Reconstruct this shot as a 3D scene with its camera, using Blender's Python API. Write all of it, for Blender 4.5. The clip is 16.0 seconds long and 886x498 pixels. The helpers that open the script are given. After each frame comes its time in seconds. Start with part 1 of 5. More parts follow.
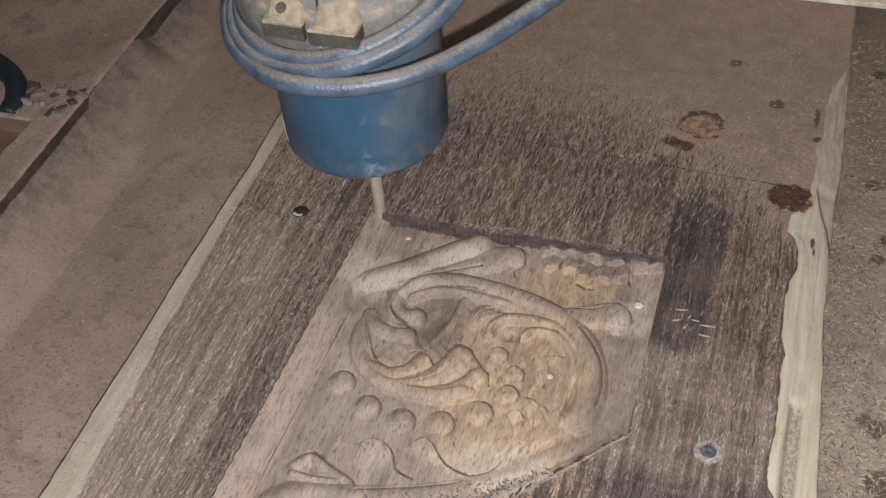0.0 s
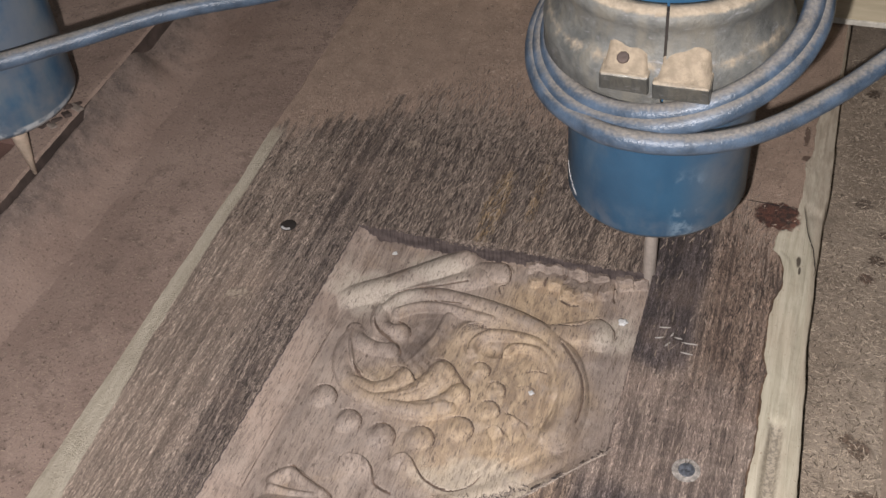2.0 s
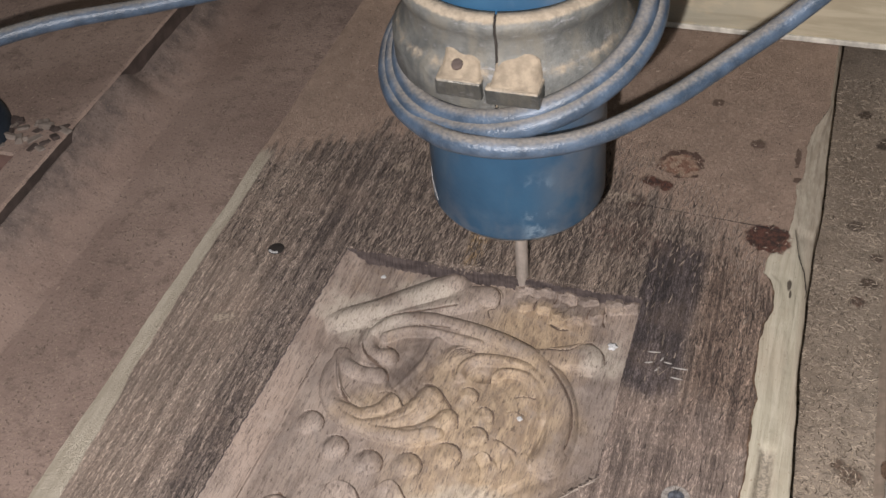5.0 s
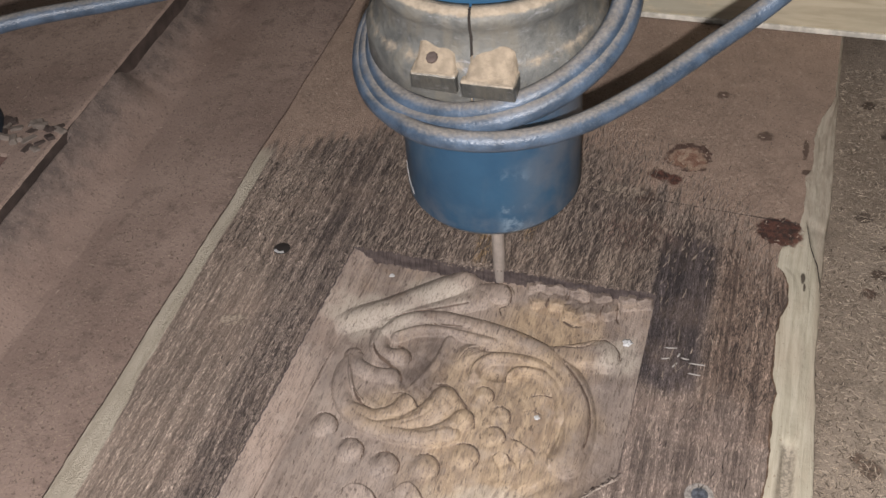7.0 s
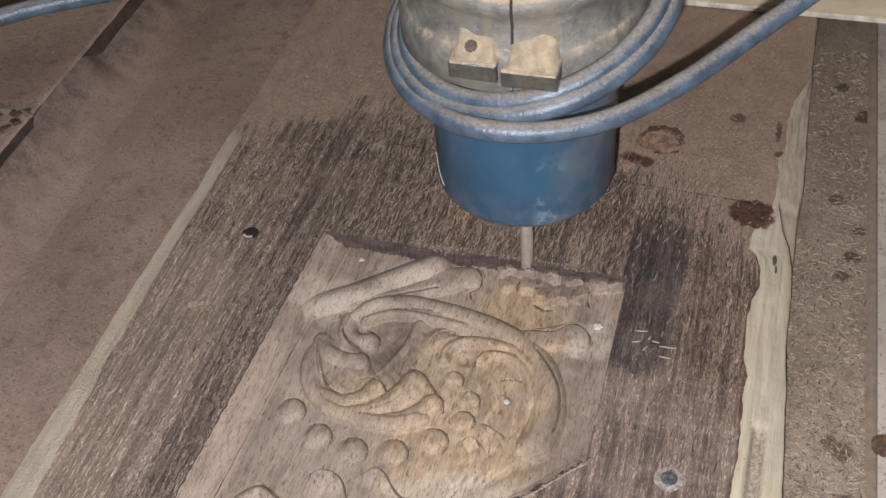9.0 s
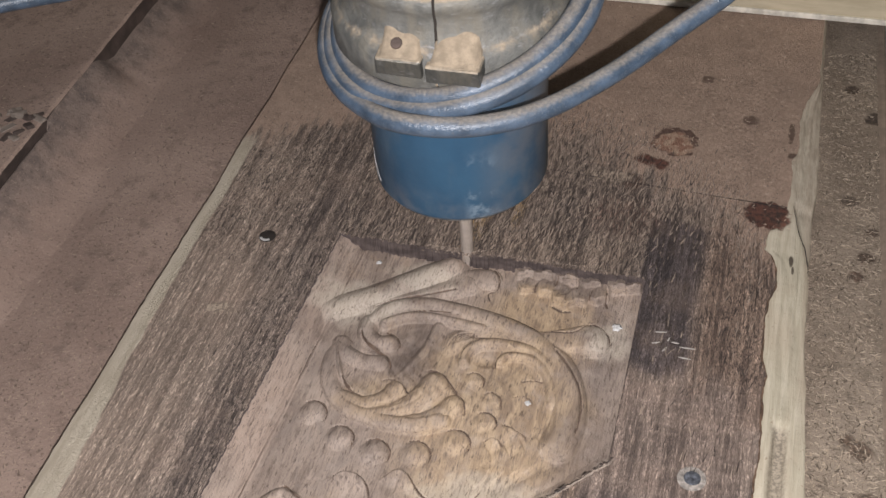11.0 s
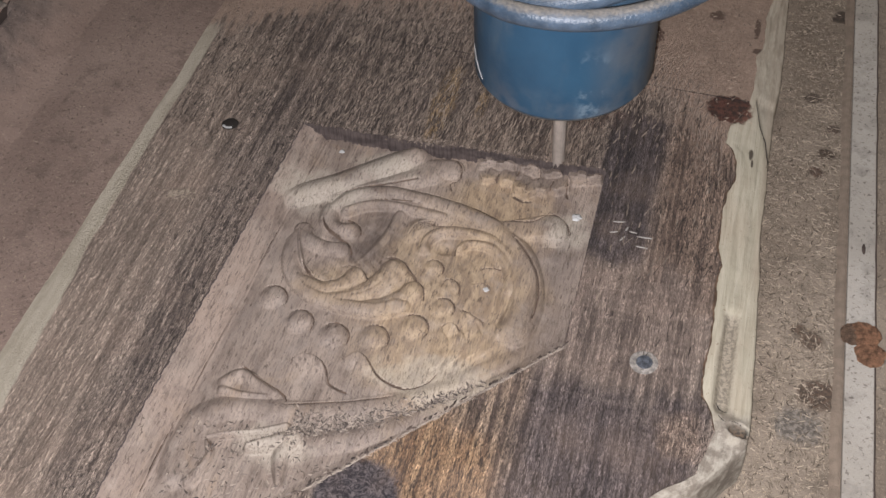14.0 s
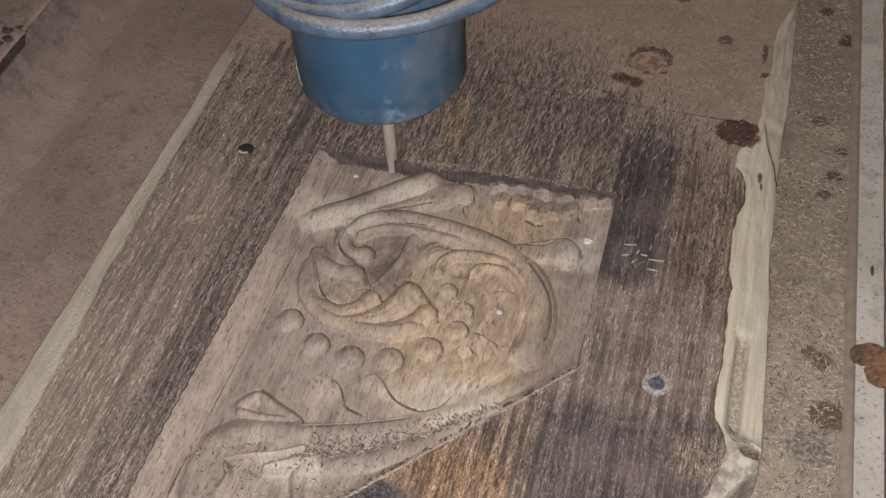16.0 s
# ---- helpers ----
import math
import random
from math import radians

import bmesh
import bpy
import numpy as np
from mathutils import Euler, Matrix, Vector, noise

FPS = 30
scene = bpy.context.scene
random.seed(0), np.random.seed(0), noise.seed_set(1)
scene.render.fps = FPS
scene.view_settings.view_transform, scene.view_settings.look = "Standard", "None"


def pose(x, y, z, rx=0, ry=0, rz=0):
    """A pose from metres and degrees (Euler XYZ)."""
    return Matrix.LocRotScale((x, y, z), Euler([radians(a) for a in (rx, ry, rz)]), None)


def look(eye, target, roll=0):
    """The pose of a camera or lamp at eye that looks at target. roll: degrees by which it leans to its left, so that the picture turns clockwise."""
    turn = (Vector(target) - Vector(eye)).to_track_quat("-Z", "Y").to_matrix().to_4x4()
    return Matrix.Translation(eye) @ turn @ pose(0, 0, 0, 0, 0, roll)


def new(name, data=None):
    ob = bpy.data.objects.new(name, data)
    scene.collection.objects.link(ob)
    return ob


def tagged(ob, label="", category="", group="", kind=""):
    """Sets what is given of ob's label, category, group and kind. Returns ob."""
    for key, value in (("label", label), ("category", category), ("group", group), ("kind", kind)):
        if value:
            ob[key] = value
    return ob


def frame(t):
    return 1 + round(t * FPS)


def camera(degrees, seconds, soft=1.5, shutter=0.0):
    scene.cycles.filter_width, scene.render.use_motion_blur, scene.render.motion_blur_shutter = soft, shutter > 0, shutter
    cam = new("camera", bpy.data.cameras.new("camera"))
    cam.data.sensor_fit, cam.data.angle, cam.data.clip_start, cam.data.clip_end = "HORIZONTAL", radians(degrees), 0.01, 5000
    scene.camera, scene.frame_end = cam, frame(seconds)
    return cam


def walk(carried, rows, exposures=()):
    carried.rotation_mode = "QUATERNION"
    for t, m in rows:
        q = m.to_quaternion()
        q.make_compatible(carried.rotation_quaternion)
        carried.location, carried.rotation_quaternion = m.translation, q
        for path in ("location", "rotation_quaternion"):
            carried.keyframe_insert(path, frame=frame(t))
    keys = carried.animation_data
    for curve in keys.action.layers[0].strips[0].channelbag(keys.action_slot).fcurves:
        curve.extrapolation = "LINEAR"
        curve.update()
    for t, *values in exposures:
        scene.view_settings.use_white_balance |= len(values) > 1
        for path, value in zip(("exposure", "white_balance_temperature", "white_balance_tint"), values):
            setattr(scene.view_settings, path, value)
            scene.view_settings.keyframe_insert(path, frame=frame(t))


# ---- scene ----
cam = camera(42.2, 16.0, shutter=0.1)

PATH = [
    (0, (0.189, -0.387, 0.427), (-0.32, 0.937, -0.983), -5.7),
    (0.5, (0.198, -0.386, 0.427), (-0.33, 0.937, -0.976), -5.7),
    (1, (0.204, -0.386, 0.428), (-0.327, 0.944, -0.969), -5.6),
    (1.5, (0.207, -0.386, 0.426), (-0.334, 0.941, -0.969), -6.0),
    (2, (0.204, -0.383, 0.426), (-0.338, 0.951, -0.962), -5.9),
    (2.5, (0.198, -0.383, 0.422), (-0.35, 0.951, -0.963), -6.1),
    (3, (0.191, -0.382, 0.426), (-0.368, 0.962, -0.945), -6.1),
    (3.5, (0.185, -0.376, 0.423), (-0.382, 0.975, -0.938), -6.3),
    (4, (0.191, -0.375, 0.422), (-0.372, 0.97, -0.947), -6.3),
    (4.5, (0.199, -0.376, 0.427), (-0.353, 0.976, -0.939), -6.0),
    (5, (0.207, -0.376, 0.426), (-0.337, 0.976, -0.943), -5.9),
    (7.5, (0.186, -0.374, 0.423), (-0.304, 0.984, -0.962), -5.4),
    (8, (0.188, -0.373, 0.422), (-0.297, 0.979, -0.97), -5.4),
    (8.5, (0.193, -0.373, 0.418), (-0.295, 0.982, -0.97), -5.4),
    (8.7, (0.194, -0.37, 0.418), (-0.286, 0.978, -0.98), -5.3),
    (10.8, (0.185, -0.377, 0.417), (-0.269, 0.992, -0.969), -4.7),
    (11, (0.182, -0.376, 0.419), (-0.274, 0.985, -0.973), -4.8),
    (11.5, (0.179, -0.377, 0.415), (-0.287, 0.988, -0.97), -4.8),
    (12, (0.183, -0.38, 0.407), (-0.289, 0.96, -1.001), -4.8),
    (12.5, (0.187, -0.377, 0.409), (-0.253, 0.884, -1.079), -4.4),
    (13, (0.195, -0.379, 0.413), (-0.222, 0.876, -1.086), -3.8),
    (13.5, (0.19, -0.38, 0.413), (-0.21, 0.881, -1.087), -3.4),
    (14, (0.192, -0.384, 0.412), (-0.205, 0.882, -1.085), -3.3),
    (14.5, (0.189, -0.389, 0.413), (-0.212, 0.885, -1.076), -3.4),
    (15, (0.187, -0.388, 0.417), (-0.214, 0.881, -1.075), -3.6),
    (15.5, (0.185, -0.392, 0.417), (-0.213, 0.885, -1.07), -3.4),
    (16, (0.19, -0.388, 0.419), (-0.223, 0.898, -1.055), -3.8),
]
walk(cam, [(t, look(eye, target, roll)) for t, eye, target, roll in PATH], [
    (0, -0.14, 6500, 10), (11.8, -0.11, 6500, 10), (12.8, -0.17, 6500, 10), (13.5, -0.20, 6050, 10), (14, -0.22, 6300, 10), (14.6, -0.24, 6500, 10), (16, -0.31, 6500, 10)])


# ---- light ----
world = bpy.data.worlds.new("world")
scene.world = world
world.use_nodes = True
world.node_tree.nodes["Background"].inputs[0].default_value = (0.55, 0.62, 0.75, 1)
world.node_tree.nodes["Background"].inputs[1].default_value = 0.6


def lamp(name, kind, place, target, watts, colour, size):
    data = bpy.data.lights.new(name, kind)
    data.energy, data.color = watts, colour
    if kind == "AREA":
        data.shape, data.size, data.size_y = "RECTANGLE", size[0], size[1]
    else:
        data.shadow_soft_size = size
    ob = new(name, data)
    ob.matrix_world = look(place, target)
    return ob


# the phone's own light, just beside and below its lens, and an added soft fill lamp, its source unseen
lamp("phone_light", "POINT", (0.1885, -0.3935, 0.4110), (0.05, 0.05, 0), 17.5, (1.0, 0.955, 0.955), 0.003)
lamp("fill_light", "AREA", (-0.6, -2.93, 1.65), (0, 0, 0.2), 10.5, (0.78, 0.87, 1.0), (2.2, 1.3))

H = 0.030        # thickness of the carved plank
TOP_Y = 0.237    # front of the batten


# ---- materials ----
class Mat:
    """A node material with a few short ways to build it."""

    def __init__(self, name, rough=0.8, metal=0.0):
        self.m = bpy.data.materials.new(name)
        self.m.use_nodes = True
        self.t = self.m.node_tree
        self.n, self.l = self.t.nodes, self.t.links
        self.b = self.n["Principled BSDF"]
        self.b.inputs["Roughness"].default_value = rough
        self.b.inputs["Metallic"].default_value = metal
        tc = self.n.new("ShaderNodeTexCoord")
        self.pos = tc.outputs["Object"]

    def put(self, socket, value):
        if isinstance(value, (int, float)):
            socket.default_value = value
        elif isinstance(value, (tuple, list)):
            socket.default_value = (*value, 1) if len(value) == 3 and len(socket.default_value) == 4 else value
        else:
            self.l.new(value, socket)

    def math(self, op, a, b=0.0, c=0.0, clamp=False):
        k = self.n.new("ShaderNodeMath")
        k.operation, k.use_clamp = op, clamp
        for i, v in enumerate((a, b, c)):
            self.put(k.inputs[i], v)
        return k.outputs[0]

    def xyz(self, vec=None):
        k = self.n.new("ShaderNodeSeparateXYZ")
        self.l.new(vec or self.pos, k.inputs[0])
        return k.outputs

    def scaled(self, sx, sy, sz, turn=0.0, vec=None):
        k = self.n.new("ShaderNodeMapping")
        self.l.new(vec or self.pos, k.inputs[0])
        k.inputs["Scale"].default_value = (sx, sy, sz)
        k.inputs["Rotation"].default_value = (0, 0, turn)
        return k.outputs[0]

    def noise(self, scale, detail=3.0, rough=0.55, vec=None, bend=0.0):
        k = self.n.new("ShaderNodeTexNoise")
        self.l.new(vec or self.pos, k.inputs["Vector"])
        k.inputs["Scale"].default_value = scale
        k.inputs["Detail"].default_value = detail
        k.inputs["Roughness"].default_value = rough
        k.inputs["Distortion"].default_value = bend
        return k.outputs[0]

    def ramp(self, f, lo, hi, smooth=True):
        k = self.n.new("ShaderNodeMapRange")
        k.interpolation_type = "SMOOTHSTEP" if smooth else "LINEAR"
        self.l.new(f, k.inputs[0])
        k.inputs[1].default_value, k.inputs[2].default_value = lo, hi
        return k.outputs[0]

    def mix(self, f, a, b):
        k = self.n.new("ShaderNodeMix")
        k.data_type = "RGBA"
        self.put(k.inputs[0], f)
        self.put(k.inputs[6], a)
        self.put(k.inputs[7], b)
        return k.outputs[2]

    def gain(self, f, a, times):
        """Lighten or darken a colour by a factor."""
        k = self.n.new("ShaderNodeMix")
        k.data_type, k.blend_type = "RGBA", "MULTIPLY"
        self.put(k.inputs[0], f)
        self.put(k.inputs[6], a)
        self.put(k.inputs[7], (times, times, times))
        return k.outputs[2]

    def spot(self, x, y, r, sx=1.0, sy=1.0, edge=0.4, rag=0.5, scale=140.0):
        """A ragged blot round (x, y)."""
        p = self.xyz()
        dx = self.math("MULTIPLY", self.math("SUBTRACT", p[0], x), 1 / (r * sx))
        dy = self.math("MULTIPLY", self.math("SUBTRACT", p[1], y), 1 / (r * sy))
        d = self.math("SQRT", self.math("ADD", self.math("MULTIPLY", dx, dx), self.math("MULTIPLY", dy, dy)))
        d = self.math("ADD", d, self.math("MULTIPLY", self.math("SUBTRACT", self.noise(scale, 4), 0.5), rag * 2))
        return self.ramp(d, 1.0 + edge / 2, 1.0 - edge / 2)

    def zone(self, x0, x1, y0, y1, soft=0.008, rag=0.010, scale=60.0):
        """A soft-edged patch of the plan with an uneven outline, drawn out along the grain."""
        p = self.xyz()
        n = self.math("MULTIPLY", self.math("SUBTRACT", self.noise(scale, 4, 0.6, self.scaled(1, 0.3, 1)), 0.5), rag * 2)
        px, py = self.math("ADD", p[0], n), self.math("ADD", p[1], self.math("MULTIPLY", n, 2.0))
        k = self.math("MULTIPLY", self.ramp(px, x0 - soft, x0 + soft), self.ramp(px, x1 + soft, x1 - soft))
        return self.math("MULTIPLY", k, self.math("MULTIPLY", self.ramp(py, y0 - soft, y0 + soft), self.ramp(py, y1 + soft, y1 - soft)))

    def over(self, a, b):
        return self.math("MAXIMUM", a, b)

    def bump(self, height, distance, strength=1.0, after=None):
        k = self.n.new("ShaderNodeBump")
        k.inputs["Strength"].default_value = strength
        k.inputs["Distance"].default_value = distance
        self.l.new(height, k.inputs["Height"])
        if after:
            self.l.new(after, k.inputs["Normal"])
        return k.outputs[0]

    def done(self, colour, rough=None, normal=None):
        self.put(self.b.inputs["Base Color"], colour)
        if rough is not None:
            self.put(self.b.inputs["Roughness"], rough)
        if normal is not None:
            self.l.new(normal, self.b.inputs["Normal"])
        return self.m


def plain(name, colour, rough=0.7, metal=0.0, vary=0.15, scale=60.0, grain=0.0004):
    m = Mat(name, rough, metal)
    n = m.noise(scale, 4)
    f = m.noise(scale * 7, 3)
    k = m.mix(m.ramp(n, 0.3, 0.7), tuple(c * (1 - vary) for c in colour), tuple(min(1, c * (1 + vary)) for c in colour))
    return m.done(k, None, m.bump(f, grain))


DUST = (0.362, 0.256, 0.194)
DUST_PALE = (0.46, 0.35, 0.26)


def plank_wood():
    m = Mat("plank_wood", 0.75)
    long = m.noise(330, 5, 0.68, m.scaled(1, 0.030, 1, 0.04), 0.35)
    dash = m.noise(1050, 4, 0.64, m.scaled(1, 0.15, 1, 0.05), 0.5)
    fine = m.noise(2300, 3, 0.55, m.scaled(1, 0.30, 1, 0.05), 0.4)
    tuft = m.noise(1150, 4, 0.62, m.scaled(1, 0.20, 1, -0.05), 0.7)
    broad = m.noise(70, 4, 0.6, m.scaled(1, 0.10, 1, 0.03), 0.5)
    # base tone: streaks of dark and light heartwood, and the patches that stand out from it
    f = m.ramp(long, 0.36, 0.64)
    k = m.mix(f, (0.092, 0.070, 0.058), (0.290, 0.228, 0.184))
    k = m.mix(m.math("MULTIPLY", m.ramp(broad, 0.42, 0.62), 0.45), k, m.mix(f, (0.155, 0.122, 0.105), (0.33, 0.262, 0.215)))

    def patch(mask, amount, dark, light):
        return m.mix(m.math("MULTIPLY", mask, amount), k, m.mix(f, dark, light))

    k = patch(m.zone(-0.075, -0.026, -0.25, 0.07, 0.012, 0.012, 40), 0.85, (0.185, 0.141, 0.111), (0.335, 0.262, 0.207))
    k = patch(m.zone(-0.021, 0.003, -0.25, 0.03, 0.006, 0.006), 0.4, (0.075, 0.058, 0.050), (0.27, 0.212, 0.172))
    k = patch(m.zone(-0.02, 0.20, 0.004, 0.075, 0.012, 0.014), 0.6, (0.060, 0.046, 0.040), (0.25, 0.192, 0.155))
    k = patch(m.zone(0.150, 0.178, -0.052, 0.045, 0.0035, 0.004), 0.95, (0.030, 0.024, 0.025), (0.105, 0.084, 0.082))
    k = patch(m.zone(0.179, 0.212, -0.075, 0.055, 0.005, 0.006), 0.85, (0.088, 0.058, 0.044), (0.27, 0.188, 0.138))
    k = patch(m.zone(0.130, 0.204, -0.118, -0.054, 0.008, 0.012), 0.85, (0.108, 0.080, 0.066), (0.240, 0.182, 0.150))
    k = patch(m.zone(0.138, 0.212, -0.19, -0.119, 0.007, 0.012), 0.88, (0.046, 0.036, 0.037), (0.135, 0.106, 0.102))
    k = patch(m.zone(0.098, 0.142, -0.170, -0.118, 0.006, 0.010), 0.8, (0.075, 0.050, 0.038), (0.34, 0.242, 0.165))
    k = patch(m.spot(0.112, -0.178, 0.030, 1.0, 1.0, 0.7, 0.6, 60), 0.8, (0.19, 0.108, 0.058), (0.40, 0.250, 0.135))
    k = patch(m.over(m.spot(0.066, 0.032, 0.020, 0.28, 1.5, 0.7, 0.4), m.spot(0.085, 0.050, 0.016, 0.2, 1.4, 0.8, 0.4)), 0.85, (0.20, 0.130, 0.066), (0.38, 0.262, 0.140))
    k = patch(m.zone(0.080, 0.140, 0.044, 0.070, 0.010, 0.012), 0.55, (0.040, 0.032, 0.030), (0.150, 0.120, 0.105))
    k = patch(m.zone(0.070, 0.145, 0.006, 0.026, 0.006, 0.010), 0.5, (0.085, 0.062, 0.048), (0.33, 0.255, 0.195))
    k = patch(m.spot(0.136, 0.045, 0.014, 1.3, 1.0, 0.9, 0.7, 200), 0.6, (0.055, 0.028, 0.020), (0.17, 0.10, 0.075))
    # cross bands left by the saw, and the whorl beside the knot hole
    saw = m.noise(160, 3, 0.6, m.scaled(0.12, 1, 1, 0.1), 0.8)
    k = m.mix(m.math("MULTIPLY", m.math("MULTIPLY", m.ramp(saw, 0.5, 0.66), m.zone(0.130, 0.210, -0.13, -0.05, 0.01, 0.01)), 0.22), k, (0.36, 0.285, 0.235))
    whorl = m.spot(0.2045, -0.134, 0.010, 1.0, 0.9, 0.9, 1.0, 90)
    k = m.mix(m.math("MULTIPLY", whorl, 0.75), k, m.mix(m.ramp(m.noise(420, 3, 0.6, None, 2.5), 0.42, 0.56), (0.13, 0.085, 0.062), (0.34, 0.255, 0.195)))
    # torn fibre: dark pits between pale tufts, at two sizes; planed almost smooth in places
    calm = m.over(m.zone(-0.08, -0.024, -0.30, -0.015, 0.010, 0.012, 40), m.zone(0.13, 0.215, -0.120, -0.052, 0.008, 0.012))
    rough = m.math("SUBTRACT", 1.0, m.math("MULTIPLY", calm, 0.7))
    k = m.mix(m.math("MULTIPLY", m.math("MULTIPLY", m.ramp(dash, 0.52, 0.60), 0.82), rough), k, (0.030, 0.022, 0.019))
    k = m.gain(m.ramp(tuft, 0.53, 0.62), k, 1.85)
    k = m.mix(m.math("MULTIPLY", m.math("MULTIPLY", m.ramp(fine, 0.54, 0.61), 0.70), rough), k, (0.028, 0.020, 0.018))
    k = m.gain(m.ramp(fine, 0.45, 0.37), k, 1.45)
    knot = m.spot(0.091, -0.186, 0.017, 1.0, 0.8, 0.35, 0.35, 90)
    k = m.mix(knot, k, m.mix(m.ramp(m.noise(300, 4, 0.7, None, 2.0), 0.4, 0.66), (0.016, 0.014, 0.020), (0.15, 0.125, 0.125)))
    p = m.xyz()
    # the strip of pale sapwood along the straight edge
    sap = m.math("SUBTRACT", m.math("ADD", p[0], m.math("MULTIPLY", m.math("MINIMUM", m.math("ADD", p[1], 0.02), -0.03), 0.055)), -0.0700)
    sap = m.math("ADD", sap, m.math("MULTIPLY", m.math("SUBTRACT", m.noise(55, 4, 0.6, m.scaled(1, 0.6, 1)), 0.5), 0.006))
    sap = m.math("MULTIPLY", m.ramp(sap, 0.0006, -0.0006), m.ramp(m.math("ADD", p[1], m.math("MULTIPLY", m.noise(90, 3), 0.02)), 0.082, 0.070))
    sgrain = m.noise(200, 5, 0.6, m.scaled(1, 0.15, 1, 0.03), 0.4)
    scol = m.mix(m.ramp(sgrain, 0.35, 0.65), (0.42, 0.36, 0.275), (0.53, 0.465, 0.365))
    # settled sawdust: everywhere behind the cut, with a combed edge where the fibres stand up
    u = m.math("SUBTRACT", p[0], 0.05)
    edge = m.math("SUBTRACT", 0.112, m.math("MULTIPLY", m.math("MULTIPLY", u, u), 3.4))
    d = m.math("SUBTRACT", p[1], edge)
    d = m.math("ADD", d, m.math("MULTIPLY", m.math("SUBTRACT", m.noise(330, 3, 0.6, m.scaled(1, 0.14, 1, 0.12)), 0.5), 0.085))
    d = m.math("ADD", d, m.math("MULTIPLY", m.math("SUBTRACT", m.noise(28, 3), 0.5), 0.05))
    dust = m.ramp(d, -0.012, 0.012)
    thin = m.math("MULTIPLY", m.ramp(m.noise(38, 4, 0.6), 0.4, 0.75), 0.22)
    dust = m.over(dust, thin)
    speck = m.ramp(m.noise(900, 3, 0.6, None, 0.8), 0.54, 0.64)
    dcol = m.mix(m.ramp(m.noise(70, 4), 0.3, 0.7), tuple(c * 0.86 for c in DUST), tuple(c * 1.1 for c in DUST))
    dcol = m.mix(m.math("MULTIPLY", speck, 0.75), dcol, DUST_PALE)
    grit = m.ramp(m.noise(760, 4, 0.65, None, 0.6), 0.53, 0.63)
    dcol = m.mix(m.math("MULTIPLY", grit, 0.36), dcol, (0.095, 0.066, 0.050))
    k = m.mix(dust, k, dcol)
    k = m.mix(sap, k, scol)
    # red-brown resin knots and small dark flecks that show through
    red = m.over(m.spot(0.2045, 0.0597, 0.0098, 1.12, 1.0, 0.22, 0.40, 260), m.spot(0.141, 0.090, 0.0045, 1.2, 0.9, 0.6, 0.8, 260))
    red = m.over(red, m.spot(0.149, 0.088, 0.0042, 0.9, 1.0, 0.6, 0.8, 260))
    k = m.mix(m.math("MULTIPLY", red, 0.92), k, m.mix(m.ramp(m.noise(420, 3), 0.35, 0.65), (0.022, 0.008, 0.006), (0.11, 0.035, 0.022)))
    ring = m.spot(0.154, 0.108, 0.0115, 1.05, 0.95, 0.15, 0.55, 170)
    k = m.mix(m.math("MULTIPLY", ring, 0.8), k, m.mix(m.spot(0.1545, 0.1055, 0.0100, 1.05, 0.9, 0.25, 0.7, 190), (0.055, 0.02, 0.014), m.mix(m.ramp(m.noise(260, 4), 0.4, 0.6), (0.24, 0.110, 0.070), (0.42, 0.29, 0.20))))
    for x, y, r in ((0.165, 0.166, 0.0035), (0.191, 0.133, 0.004), (0.137, 0.071, 0.006)):
        k = m.mix(m.math("MULTIPLY", m.spot(x, y, r, 1, 1, 0.6, 0.6, 300), 0.7), k, (0.06, 0.03, 0.02))
    gash = m.over(m.spot(0.2125, 0.126, 0.0055, 0.28, 1.5, 0.5, 0.6, 300), m.spot(0.2145, 0.107, 0.0036, 0.9, 0.6, 0.5, 0.7, 300))
    k = m.mix(m.math("MULTIPLY", gash, 0.8), k, (0.075, 0.042, 0.028))
    pale = m.over(m.spot(0.008, 0.072, 0.0035, 1.2, 1, 0.5, 0.6, 300), m.spot(0.124, 0.074, 0.009, 1.3, 0.45, 0.5, 0.7, 300))
    pale = m.over(pale, m.spot(-0.0385, -0.055, 0.0042, 1.5, 0.8, 0.4, 1.4, 420))
    k = m.mix(m.math("MULTIPLY", pale, 0.8), k, m.mix(m.ramp(m.noise(650, 3), 0.42, 0.56), (0.20, 0.155, 0.12), (0.47, 0.38, 0.29)))
    # the fine pencil line across the board
    line = m.math("ABSOLUTE", m.math("SUBTRACT", m.math("ADD", p[1], m.math("MULTIPLY", p[0], 0.05)), 0.0775))
    k = m.mix(m.math("MULTIPLY", m.math("MULTIPLY", m.ramp(line, 0.0007, 0.0002), m.ramp(p[0], 0.0, 0.03)), 0.8), k, (0.03, 0.022, 0.022))
    nb = m.bump(m.math("SUBTRACT", tuft, dash), 0.0012, 1.0)
    nb = m.bump(fine, 0.0006, 0.8, nb)
    mute = m.n.new("ShaderNodeMix")
    mute.data_type = "VECTOR"
    m.l.new(m.over(dust, sap), mute.inputs[0])
    m.l.new(nb, mute.inputs[4])
    m.l.new(m.bump(m.noise(800, 5, 0.75, None, 1.2), 0.0012, 1.0), mute.inputs[5])
    return m.done(k, 0.8, mute.outputs[1])


